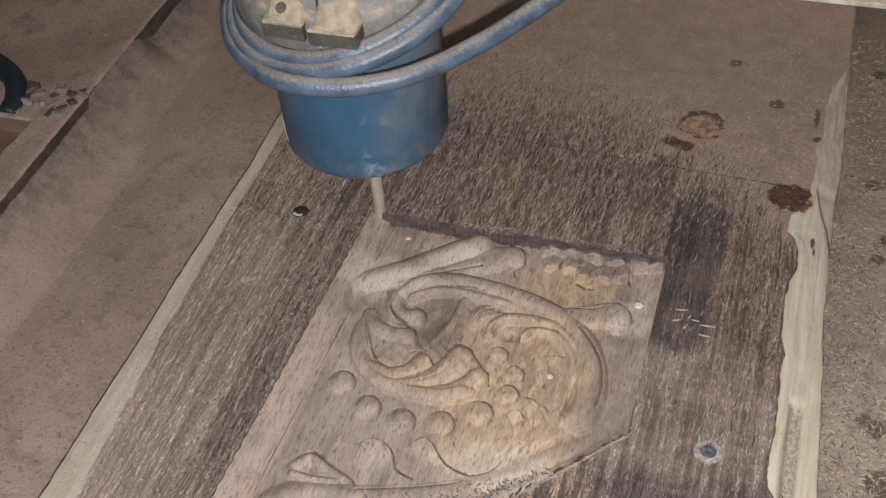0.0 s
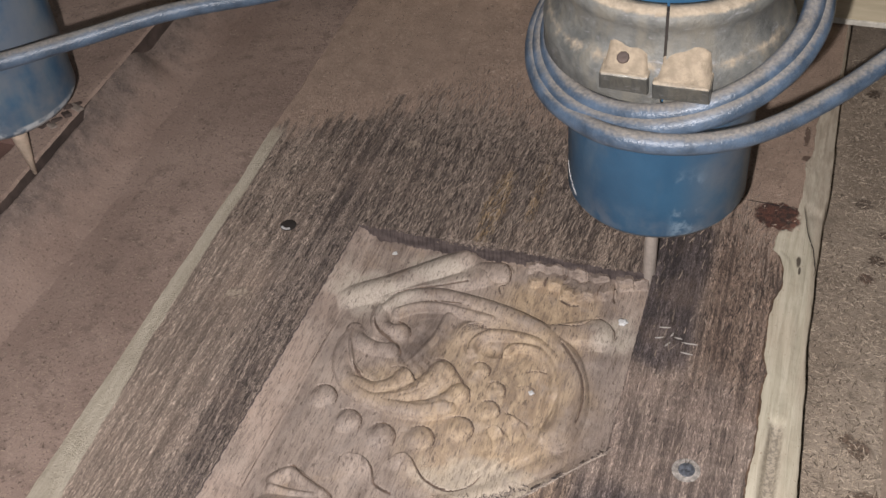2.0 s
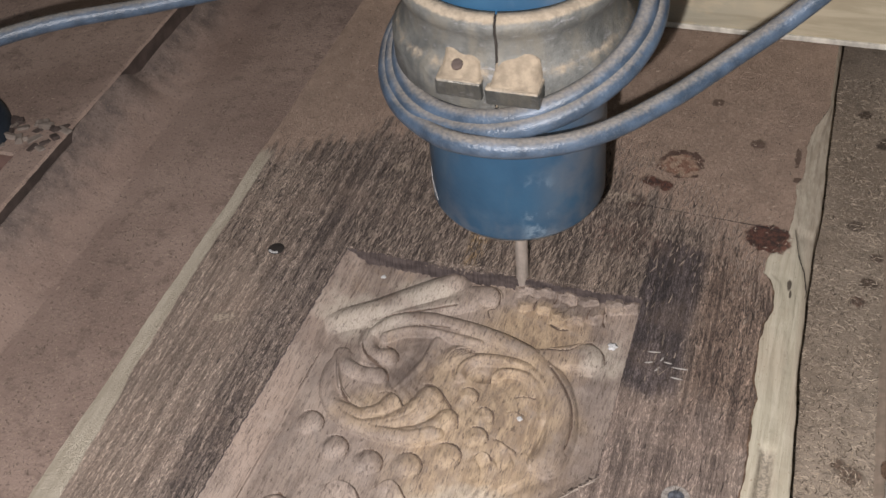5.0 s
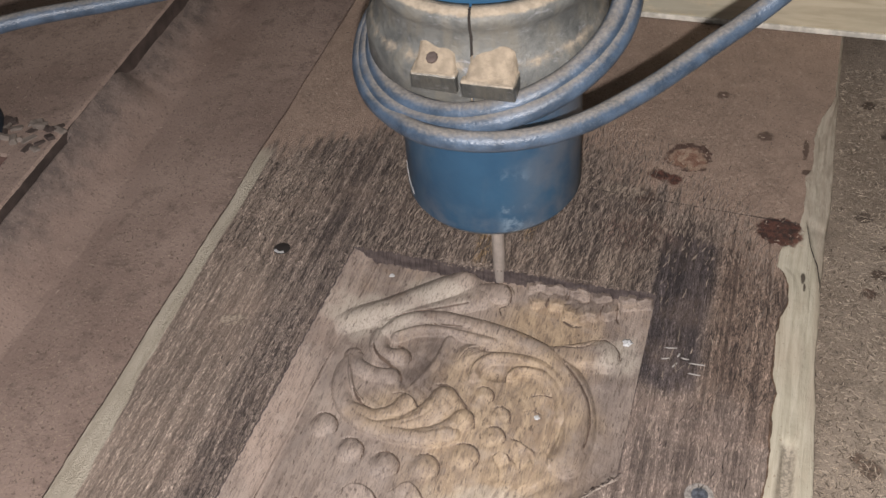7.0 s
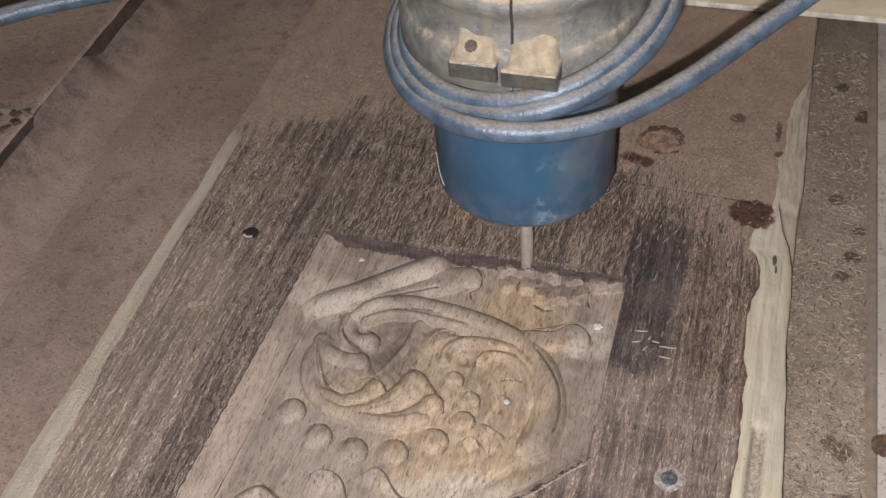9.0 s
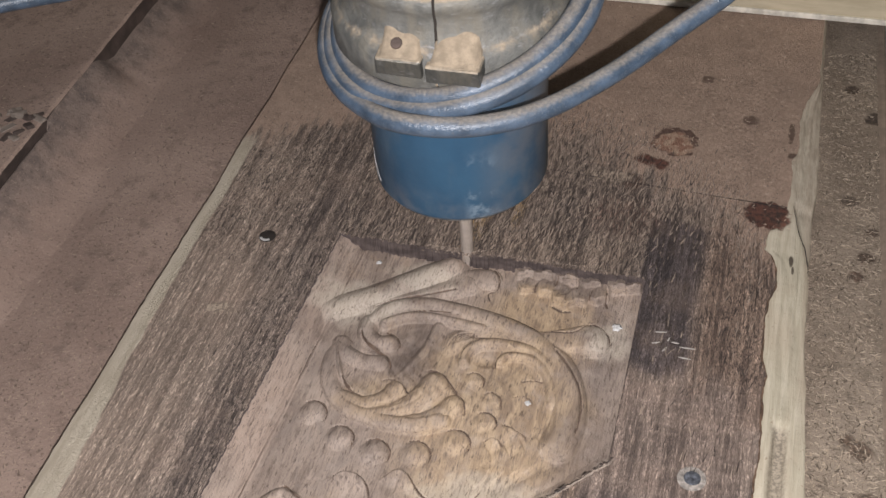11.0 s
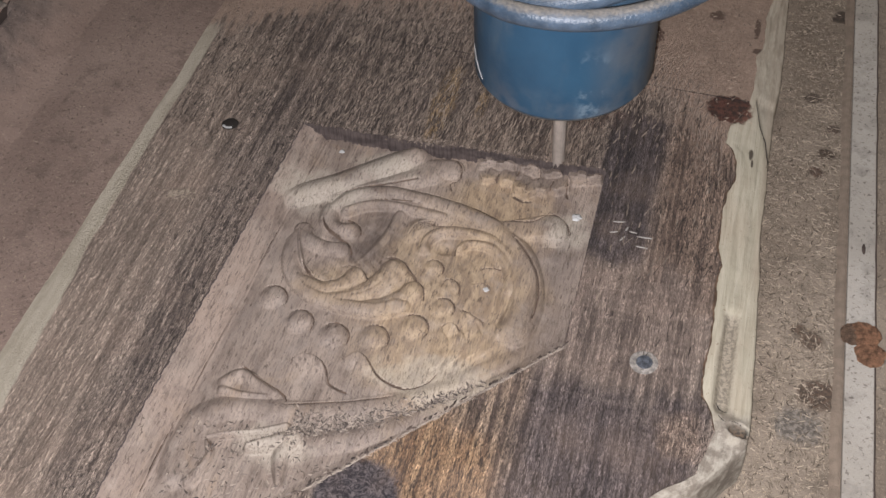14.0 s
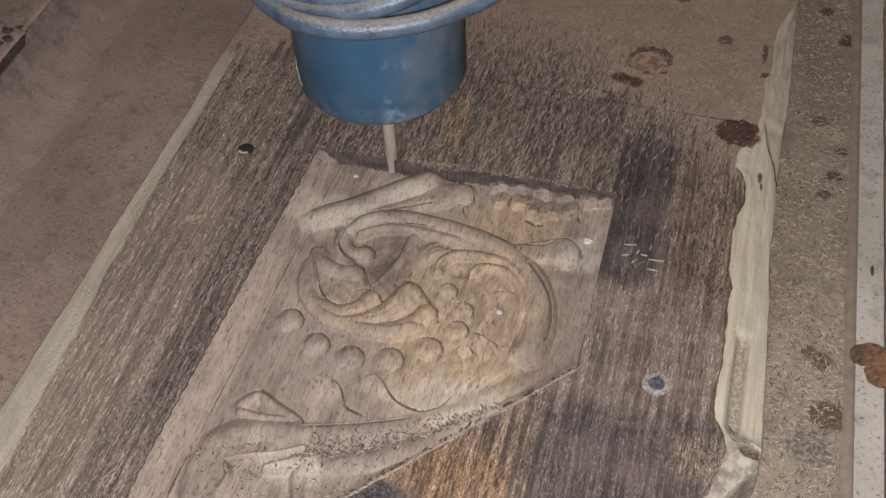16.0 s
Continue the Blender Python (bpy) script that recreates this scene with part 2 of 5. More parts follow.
def carved_wood():
    m = Mat("carved_wood", 0.6)
    grain = m.noise(520, 5, 0.75, m.scaled(1, 0.10, 1, 0.04), 0.4)
    band = m.noise(55, 4, 0.6, m.scaled(1, 0.3, 1, 0.1), 0.7)
    k = m.mix(m.ramp(band, 0.32, 0.68), (0.230, 0.179, 0.147), (0.372, 0.297, 0.244))
    k = m.mix(m.math("MULTIPLY", m.ramp(grain, 0.46, 0.62), 0.48), k, (0.13, 0.098, 0.08))
    # greyer and warmer drifts through the whole panel
    drift = m.noise(42, 4, 0.65, m.scaled(1, 0.6, 1, 0.5), 1.0)
    k = m.mix(m.math("MULTIPLY", m.ramp(drift, 0.50, 0.66), 0.45), k, (0.245, 0.205, 0.180))
    k = m.mix(m.math("MULTIPLY", m.ramp(drift, 0.46, 0.32), 0.40), k, (0.36, 0.262, 0.180))
    side = m.math("MULTIPLY", m.ramp(m.xyz()[0], 0.014, 0.004), m.ramp(m.noise(30, 4), 0.35, 0.6))
    k = m.mix(m.math("MULTIPLY", side, 0.5), k, (0.355, 0.268, 0.218))
    # honey-coloured heart of the scroll and the light streak on the border band
    amber = m.over(m.spot(0.107, -0.020, 0.020, 1.2, 0.7, 0.7, 0.6, 70), m.spot(0.100, -0.085, 0.046, 0.75, 1.1, 1.0, 0.8, 45))
    amber = m.over(amber, m.math("MULTIPLY", m.spot(0.060, -0.085, 0.018, 1.3, 0.7, 1.0, 0.8, 70), 0.8))
    streaks = m.ramp(m.noise(190, 4, 0.65, m.scaled(1, 0.22, 1, 0.2), 1.2), 0.36, 0.62)
    k = m.mix(m.math("MULTIPLY", amber, 0.75), k, m.mix(streaks, (0.29, 0.205, 0.13), (0.50, 0.37, 0.235)))
    pale = m.over(m.spot(0.108, -0.127, 0.02, 1.4, 0.6, 0.8, 0.8, 120), m.over(m.spot(0.022, -0.032, 0.022, 1.1, 0.6, 0.9, 0.9, 110), m.spot(0.048, -0.010, 0.012, 1.2, 0.8, 0.9, 0.9, 110)))
    # first spot here paints in the brightness of the flame leaf's lit facets
    pale = m.over(pale, m.over(m.spot(0.050, -0.170, 0.012, 1.2, 0.7, 0.7, 0.8, 120), m.spot(0.142, -0.031, 0.010, 1.0, 1.0, 0.8, 0.9, 130)))
    k = m.mix(m.math("MULTIPLY", pale, 0.5), k, (0.54, 0.48, 0.395))
    # darker grey-brown patches and drifts, with dark hatching in the hollow
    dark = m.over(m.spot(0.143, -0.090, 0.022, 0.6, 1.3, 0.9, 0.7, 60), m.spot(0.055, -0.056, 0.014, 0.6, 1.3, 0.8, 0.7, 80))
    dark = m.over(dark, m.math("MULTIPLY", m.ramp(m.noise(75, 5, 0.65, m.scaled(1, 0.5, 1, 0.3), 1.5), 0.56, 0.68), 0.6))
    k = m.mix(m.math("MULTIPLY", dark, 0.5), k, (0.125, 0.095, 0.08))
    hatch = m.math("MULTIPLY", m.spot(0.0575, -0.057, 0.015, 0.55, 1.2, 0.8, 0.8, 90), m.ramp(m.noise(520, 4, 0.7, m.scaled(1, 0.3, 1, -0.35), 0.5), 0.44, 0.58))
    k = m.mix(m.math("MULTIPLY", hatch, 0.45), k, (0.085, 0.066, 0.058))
    fleck = m.ramp(m.noise(900, 4, 0.65, m.scaled(1, 0.22, 1, 0.25)), 0.58, 0.66)
    k = m.mix(m.math("MULTIPLY", fleck, 0.7), k, (0.06, 0.04, 0.032))
    hair = m.ramp(m.noise(1300, 3, 0.6, m.scaled(1, 0.15, 1, 0.2)), 0.53, 0.62)
    k = m.mix(m.math("MULTIPLY", hair, 0.45), k, (0.11, 0.083, 0.068))
    dusty = m.ramp(m.noise(90, 5, 0.65), 0.5, 0.72)
    k = m.mix(m.math("MULTIPLY", dusty, 0.35), k, (0.45, 0.375, 0.315))
    nb = m.bump(grain, 0.0004, 0.8)
    nb = m.bump(m.noise(900, 5, 0.75, m.scaled(1, 0.5, 1, 0.3)), 0.0006, 0.8, nb)
    return m.done(k, 0.62, nb)


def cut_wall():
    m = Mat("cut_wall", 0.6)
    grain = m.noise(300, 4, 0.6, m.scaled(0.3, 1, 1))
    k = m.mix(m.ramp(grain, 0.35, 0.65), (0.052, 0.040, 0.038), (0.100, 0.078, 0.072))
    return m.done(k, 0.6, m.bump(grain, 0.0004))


def sapwood():
    m = Mat("sapwood", 0.65)
    grain = m.noise(420, 5, 0.65, m.scaled(1, 0.06, 1, 0.03), 0.6)
    big = m.noise(30, 4, 0.6, m.scaled(1, 0.5, 1))
    k = m.mix(m.ramp(grain, 0.35, 0.65), (0.385, 0.345, 0.258), (0.49, 0.442, 0.342))
    k = m.mix(m.math("MULTIPLY", m.ramp(big, 0.48, 0.66), 0.4), k, (0.40, 0.32, 0.235))
    k = m.mix(m.math("MULTIPLY", m.ramp(m.noise(700, 2), 0.66, 0.74), 0.5), k, (0.16, 0.10, 0.06))
    # grey, chip-filled bark pocket and the weathered near end
    pocket = m.zone(0.2153, 0.2215, -0.116, -0.068, 0.0020, 0.0020, 150)
    chips = m.mix(m.ramp(m.noise(700, 3), 0.4, 0.6), (0.16, 0.135, 0.105), (0.34, 0.29, 0.225))
    k = m.mix(m.math("MULTIPLY", pocket, 0.85), k, chips)
    p = m.xyz()
    near = m.ramp(m.math("ADD", p[1], m.math("MULTIPLY", m.math("SUBTRACT", m.noise(120, 4), 0.5), 0.03)), -0.112, -0.130)
    k = m.mix(m.math("MULTIPLY", near, 0.85), k, m.mix(m.ramp(m.noise(170, 5, 0.7), 0.38, 0.62), (0.17, 0.14, 0.115), (0.40, 0.36, 0.305)))
    bore = m.spot(0.2265, -0.1245, 0.0034, 1.25, 0.75, 0.5, 0.3, 300)
    k = m.mix(m.math("MULTIPLY", bore, 0.9), k, m.mix(m.ramp(m.noise(500, 3), 0.4, 0.6), (0.022, 0.018, 0.015), (0.15, 0.10, 0.065)))
    hole = m.spot(0.2175, 0.031, 0.0040, 0.25, 1.0, 0.5, 0.5, 300)
    hole = m.over(hole, m.spot(0.2185, 0.025, 0.0030, 0.20, 1.0, 0.5, 0.5, 300))
    k = m.mix(m.math("MULTIPLY", hole, 0.9), k, (0.05, 0.035, 0.025))
    # the outer, darker layer that shows beyond the crack, and the dust of the far part
    side = m.math("SUBTRACT", p[0], m.math("ADD", 0.2168, m.math("MULTIPLY", m.math("SUBTRACT", 0.069, p[1]), 0.24)))
    outer = m.math("MULTIPLY", m.ramp(side, 0.0, 0.0008), m.math("MULTIPLY", m.ramp(p[1], 0.0, 0.02), m.ramp(p[1], 0.082, 0.070)))
    k = m.mix(m.math("MULTIPLY", outer, 0.6), k, (0.29, 0.255, 0.20))
    edge = m.ramp(m.math("SUBTRACT", p[0], m.math("MULTIPLY", p[1], -0.02)), 0.2225, 0.2255)
    k = m.mix(m.math("MULTIPLY", m.math("MULTIPLY", edge, m.ramp(p[1], -0.085, -0.03)), 0.5), k, (0.37, 0.30, 0.225))
    dust = m.ramp(m.math("ADD", p[1], m.math("MULTIPLY", m.noise(60, 3), 0.06)), 0.070, 0.12)
    k = m.mix(m.math("MULTIPLY", dust, 0.62), k, m.mix(m.ramp(m.noise(300, 4, 0.6, m.scaled(1, 0.3, 1)), 0.4, 0.6), (0.27, 0.225, 0.175), (0.40, 0.345, 0.275)))
    red = m.spot(0.2045, 0.0597, 0.0098, 1.12, 1.0, 0.22, 0.40, 260)
    k = m.mix(m.math("MULTIPLY", red, 0.92), k, m.mix(m.ramp(m.noise(420, 3), 0.35, 0.65), (0.022, 0.008, 0.006), (0.11, 0.035, 0.022)))
    nb = m.bump(grain, 0.0007, 0.9)
    return m.done(k, 0.8, m.bump(m.noise(240, 4, 0.6), 0.0005, 0.6, nb))


def board(name, lo, hi, spots=(), chips=0.5, rough=0.0014):
    """Fibreboard under sawdust."""
    m = Mat(name, 0.85)
    big = m.noise(11, 5, 0.6)
    k = m.mix(m.ramp(big, 0.35, 0.65), lo, hi)
    mid = m.noise(85, 4, 0.65)
    k = m.mix(m.math("MULTIPLY", m.ramp(mid, 0.48, 0.70), 0.6), k, tuple(c * 0.6 for c in lo))
    chip = m.ramp(m.noise(760, 3, 0.55, None, 1.5), 0.59, 0.67)
    k = m.mix(m.math("MULTIPLY", chip, chips), k, (0.48, 0.38, 0.27))
    dark = m.ramp(m.noise(620, 3, 0.55, None, 0.8), 0.58, 0.67)
    k = m.mix(m.math("MULTIPLY", dark, 0.6), k, (0.06, 0.042, 0.032))
    for x, y, r, c in spots:
        b = m.spot(x, y, r, 1.1, 1.0, 0.5, 0.6, 210)
        k = m.mix(m.math("MULTIPLY", b, 0.85), k, m.mix(m.ramp(m.noise(520, 3), 0.4, 0.62), tuple(v * 0.35 for v in c), c))
    nb = m.bump(m.noise(520, 4, 0.7), rough, 0.8)
    return m.done(k, 0.88, m.bump(mid, 0.0008, 0.5, nb))


def heaped_dust():
    """Sawdust, darker and greyer beside the plank."""
    m = Mat("heaped_dust", 0.9)
    p = m.xyz()
    f = m.math("ADD", p[0], m.math("MULTIPLY", m.math("SUBTRACT", m.noise(45, 5, 0.65), 0.5), 0.040))
    far_dust = m.mix(m.ramp(m.noise(11, 5, 0.6), 0.35, 0.65), (0.228, 0.160, 0.129), (0.308, 0.224, 0.182))
    k = m.mix(m.ramp(f, -0.194, -0.172), m.mix(m.ramp(m.noise(120, 4), 0.35, 0.65), (0.125, 0.097, 0.084), (0.200, 0.153, 0.130)), far_dust)
    k = m.mix(m.math("MULTIPLY", m.ramp(m.noise(760, 3, 0.55, None, 1.5), 0.59, 0.67), 0.4), k, (0.42, 0.33, 0.25))
    k = m.mix(m.math("MULTIPLY", m.ramp(m.noise(620, 3, 0.55), 0.58, 0.67), 0.5), k, (0.07, 0.05, 0.04))
    return m.done(k, 0.9, m.bump(m.noise(520, 4, 0.7), 0.0008, 0.8))


def blue_paint(name="blue_paint", worn=0.4):
    m = Mat(name, 0.42)
    big = m.noise(30, 4)
    k = m.mix(m.ramp(big, 0.3, 0.7), (0.019, 0.066, 0.128), (0.031, 0.095, 0.170))
    streak = m.noise(55, 4, 0.6, m.scaled(1, 1, 0.35))
    k = m.mix(m.math("MULTIPLY", m.ramp(streak, 0.52 - 0.3 * (worn - 0.4), 0.72), worn), k, (0.12, 0.155, 0.185))
    p = m.xyz()
    rub = m.math("MULTIPLY", m.ramp(p[2], 0.108, 0.09), m.ramp(m.noise(110, 4), 0.42, 0.68))
    k = m.mix(m.math("MULTIPLY", rub, 0.22), k, (0.27, 0.26, 0.25))
    rim = m.math("MULTIPLY", m.ramp(p[2], 0.0885, 0.0872), m.ramp(m.noise(140, 3), 0.35, 0.55))
    k = m.mix(m.math("MULTIPLY", rim, 0.7), k, (0.55, 0.56, 0.56))
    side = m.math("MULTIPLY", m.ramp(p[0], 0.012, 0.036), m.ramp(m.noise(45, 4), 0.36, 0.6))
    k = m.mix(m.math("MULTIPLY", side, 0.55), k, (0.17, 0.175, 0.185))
    band = m.math("MULTIPLY", m.ramp(p[0], 0.010, 0.016), m.ramp(p[0], 0.026, 0.019))
    band = m.math("MULTIPLY", band, m.math("MULTIPLY", m.ramp(p[2], 0.128, 0.112), m.ramp(m.noise(70, 5, 0.7), 0.47, 0.60)))
    k = m.mix(m.math("MULTIPLY", band, 0.75), k, (0.22, 0.30, 0.37))
    return m.done(k, m.math("ADD", 0.36, m.math("MULTIPLY", m.noise(80, 3), 0.25)), m.bump(m.noise(420, 3), 0.0002, 0.5))


def dusty_metal(metal=0.12, rough=0.55, tone=1.0):
    """Cast aluminium clamp with sawdust settled on what faces up."""
    m = Mat("dusty_aluminium", 0.45, 0.0)
    geo = m.n.new("ShaderNodeNewGeometry")
    up = m.xyz(geo.outputs["Normal"])[2]
    up = m.math("ADD", up, m.math("MULTIPLY", m.math("SUBTRACT", m.noise(190, 5, 0.7), 0.5), 0.75))
    dust = m.ramp(up, 0.42, 0.70)
    bare = m.mix(m.ramp(m.noise(90, 6, 0.7), 0.34, 0.66), tuple(c * tone for c in (0.088, 0.090, 0.085)), tuple(c * tone for c in (0.160, 0.160, 0.147)))
    rub = m.ramp(m.noise(150, 5, 0.7, m.scaled(1, 1, 2.2), 1.0), 0.56, 0.70)
    bare = m.mix(m.math("MULTIPLY", rub, 0.5), bare, (0.30, 0.30, 0.31))
    film = m.ramp(m.noise(130, 5, 0.65, m.scaled(1, 1, 0.3)), 0.44, 0.66)
    bare = m.mix(m.math("MULTIPLY", film, 0.55 * tone), bare, (0.190, 0.172, 0.135))
    k = m.mix(dust, bare, m.mix(m.ramp(m.noise(260, 4, 0.7), 0.38, 0.65), (0.25, 0.205, 0.150), (0.345, 0.285, 0.212)))
    m.put(m.b.inputs["Metallic"], m.math("MULTIPLY", m.math("SUBTRACT", 1.0, dust), metal))
    return m.done(k, m.math("ADD", rough, m.math("MULTIPLY", dust, 0.4)), m.bump(m.noise(420, 5, 0.7), 0.0007, 0.8))


def cable_rubber():
    m = Mat("cable_rubber", 0.5)
    geo = m.n.new("ShaderNodeNewGeometry")
    up = m.xyz(geo.outputs["Normal"])[2]
    up = m.math("ADD", up, m.math("MULTIPLY", m.math("SUBTRACT", m.noise(620, 4, 0.7), 0.5), 0.55))
    up = m.math("ADD", up, m.math("MULTIPLY", m.math("SUBTRACT", m.noise(30, 3, 0.6), 0.5), 0.35))
    dust = m.ramp(up, 0.58, 1.08)
    k = m.mix(m.ramp(m.noise(90, 4), 0.35, 0.65), (0.036, 0.055, 0.082), (0.070, 0.102, 0.148))
    film = m.ramp(m.noise(1100, 3, 0.6), 0.50, 0.66)
    k = m.mix(m.math("MULTIPLY", film, 0.22), k, (0.17, 0.18, 0.19))
    k = m.mix(m.math("MULTIPLY", dust, 0.75), k, m.mix(m.ramp(m.noise(800, 3), 0.4, 0.6), (0.19, 0.168, 0.138), (0.285, 0.245, 0.198)))
    return m.done(k, m.math("ADD", 0.36, m.math("MULTIPLY", dust, 0.4)), m.bump(m.noise(700, 4, 0.6), 0.0005, 0.7))


def painted_beam():
    m = Mat("pale_batten", 0.6)
    g = m.noise(120, 5, 0.6, m.scaled(0.12, 1, 1), 0.5)
    k = m.mix(m.ramp(g, 0.35, 0.65), (0.40, 0.34, 0.235), (0.53, 0.46, 0.33))
    b = m.noise(24, 4)
    k = m.mix(m.math("MULTIPLY", m.ramp(b, 0.5, 0.72), 0.5), k, (0.33, 0.28, 0.20))
    grey = m.math("MULTIPLY", m.ramp(m.xyz()[0], 0.22, 0.10), m.ramp(m.noise(70, 5, 0.7, m.scaled(0.5, 1, 1)), 0.40, 0.56))
    k = m.mix(m.math("MULTIPLY", grey, 0.6), k, (0.30, 0.30, 0.25))
    seam = m.math("MULTIPLY", m.ramp(m.math("ABSOLUTE", m.math("SUBTRACT", m.xyz()[0], 0.076)), 0.0012, 0.0005), 0.7)
    k = m.mix(seam, k, (0.10, 0.09, 0.07))
    return m.done(k, 0.6, m.bump(g, 0.0006, 0.7))


M_PLANK, M_CARVED, M_WALL, M_SAP = plank_wood(), carved_wood(), cut_wall(), sapwood()
M_BOARD_L = board("fibreboard_dusty", (0.238, 0.168, 0.136), (0.320, 0.234, 0.190), (), 0.5, 0.0008)
M_BOARD_R = board("fibreboard_pale", (0.195, 0.153, 0.116), (0.288, 0.234, 0.181), (
    (0.259, -0.080, 0.0075, (0.10, 0.06, 0.04)), (0.256, 0.070, 0.0040, (0.08, 0.05, 0.035)), (0.252, 0.056, 0.0035, (0.12, 0.07, 0.05)),
    (0.247, 0.212, 0.004, (0.07, 0.045, 0.03)), (0.261, 0.186, 0.006, (0.06, 0.04, 0.03)), (0.247, 0.112, 0.004, (0.11, 0.08, 0.06)),
    (0.255, -0.051, 0.005, (0.15, 0.10, 0.07)), (0.249, -0.046, 0.003, (0.14, 0.09, 0.06)), (0.252, -0.097, 0.009, (0.24, 0.21, 0.18)), (0.259, 0.090, 0.003, (0.09, 0.055, 0.04))), 0.75, 0.0008)
M_HEAP, M_BLUE_DUSTY = heaped_dust(), blue_paint("dusty_blue_paint", 0.85)
M_BLUE, M_CLAMP, M_CABLE, M_BEAM = blue_paint(), dusty_metal(), cable_rubber(), painted_beam()
M_EAR = dusty_metal(0.55, 0.30, 0.8)
M_CAKE = plain("caked_sawdust", (0.268, 0.216, 0.156), 0.95, 0.0, 0.22, 240, 0.0003)
M_STEEL = plain("tool_steel", (0.46, 0.40, 0.35), 0.5, 0.3, 0.12, 200)
M_NUT = plain("dusty_collet", (0.50, 0.40, 0.31), 0.6, 0.0, 0.15, 200)
M_SCREW = plain("zinc_screw", (0.085, 0.092, 0.108), 0.6, 0.0, 0.5, 700)
M_HOLE = plain("screw_hole", (0.02, 0.015, 0.012), 0.8)
M_CHIP_G = plain("grey_chip", (0.22, 0.18, 0.15), 0.8, 0.0, 0.3, 90)
# dark chips and small marks; also painted shade in gaps
M_CHIP_SHADE = plain("dark_chip_and_shade", (0.07, 0.05, 0.042), 0.8, 0.0, 0.3, 90)
M_STRIP = board("grey_strip", (0.36, 0.325, 0.28), (0.46, 0.42, 0.37), (), 0.2, 0.0003)
M_GLUE = plain("dried_glue", (0.40, 0.205, 0.115), 0.75, 0.0, 0.5, 520, 0.003)
M_GLUE_D = plain("dull_glue", (0.25, 0.155, 0.10), 0.85, 0.0, 0.4, 520, 0.003)
M_GREYWOOD = plain("brown_dust_line", (0.235, 0.182, 0.138), 0.9, 0.0, 0.14, 240, 0.0005)
M_FRAME = plain("machine_paint", (0.30, 0.32, 0.33), 0.5)
M_ROOM = plain("plaster", (0.42, 0.40, 0.37), 0.9, 0.0, 0.1, 6)
M_FLOOR = plain("concrete", (0.22, 0.20, 0.18), 0.85, 0.0, 0.2, 8)
M_LIP = plain("whitish_edge", (0.62, 0.58, 0.50), 0.6, 0.0, 0.25, 150)
M_RIM = plain("crumbled_rim", (0.30, 0.27, 0.24), 0.8, 0.0, 0.4, 500)
M_NAVY = plain("navy_rubber", (0.009, 0.014, 0.022), 0.55, 0.0, 0.2, 120)
M_PANEL2 = plain("recess_wood", (0.13, 0.075, 0.06), 0.75, 0.0, 0.2, 70)
M_SCRATCH = plain("pale_scratch", (0.36, 0.33, 0.30), 0.7, 0.0, 0.2, 300)
M_BARK = plain("inner_bark", (0.12, 0.072, 0.045), 0.85, 0.0, 0.5, 220, 0.001)
# dark wood tone that paints the shade into the V-cuts
M_VCUT = plain("shaded_vcut", (0.10, 0.068, 0.05), 0.8, 0.0, 0.4, 200)
M_WHITE = plain("white_filings", (0.52, 0.51, 0.50), 0.6, 0.0, 0.1, 200)


# ---- mesh helpers ----
def link(name, me, mats, parent=None, label="", smooth=True):
    for mt in mats if isinstance(mats, (list, tuple)) else [mats]:
        me.materials.append(mt)
    if smooth:
        me.polygons.foreach_set("use_smooth", [True] * len(me.polygons))
    ob = new(name, me)
    ob.parent = parent
    if label:
        tagged(ob, label)
    return ob


def part(name, bm, mats, parent=None, label="", smooth=True):
    me = bpy.data.meshes.new(name)
    bmesh.ops.recalc_face_normals(bm, faces=bm.faces)
    bm.to_mesh(me)
    bm.free()
    return link(name, me, mats, parent, label, smooth)


def box(x0, x1, y0, y1, z0, z1, bevel=0.0, seg=2):
    bm = bmesh.new()
    bmesh.ops.create_cube(bm, size=1, matrix=Matrix.Translation(((x0 + x1) / 2, (y0 + y1) / 2, (z0 + z1) / 2)) @ Matrix.Diagonal((x1 - x0, y1 - y0, z1 - z0, 1)))
    if bevel:
        bmesh.ops.bevel(bm, geom=bm.edges[:], offset=bevel, segments=seg, affect="EDGES", profile=0.6)
    return bm


def lathe(profile, n=64, a0=0.0, a1=2 * math.pi, centre=(0, 0)):
    """Turn a profile of (radius, height) round a vertical axis."""
    bm = bmesh.new()
    full = abs(a1 - a0 - 2 * math.pi) < 1e-6
    cols = []
    for i in range(n if full else n + 1):
        a = a0 + (a1 - a0) * i / n
        cols.append([bm.verts.new((centre[0] + r * math.cos(a), centre[1] + r * math.sin(a), z)) for r, z in profile])
    for i in range(n):
        a, b = cols[i], cols[(i + 1) % len(cols)]
        for j in range(len(profile) - 1):
            bm.faces.new((a[j], b[j], b[j + 1], a[j + 1]))
    bmesh.ops.remove_doubles(bm, verts=bm.verts[:], dist=1e-6)
    return bm


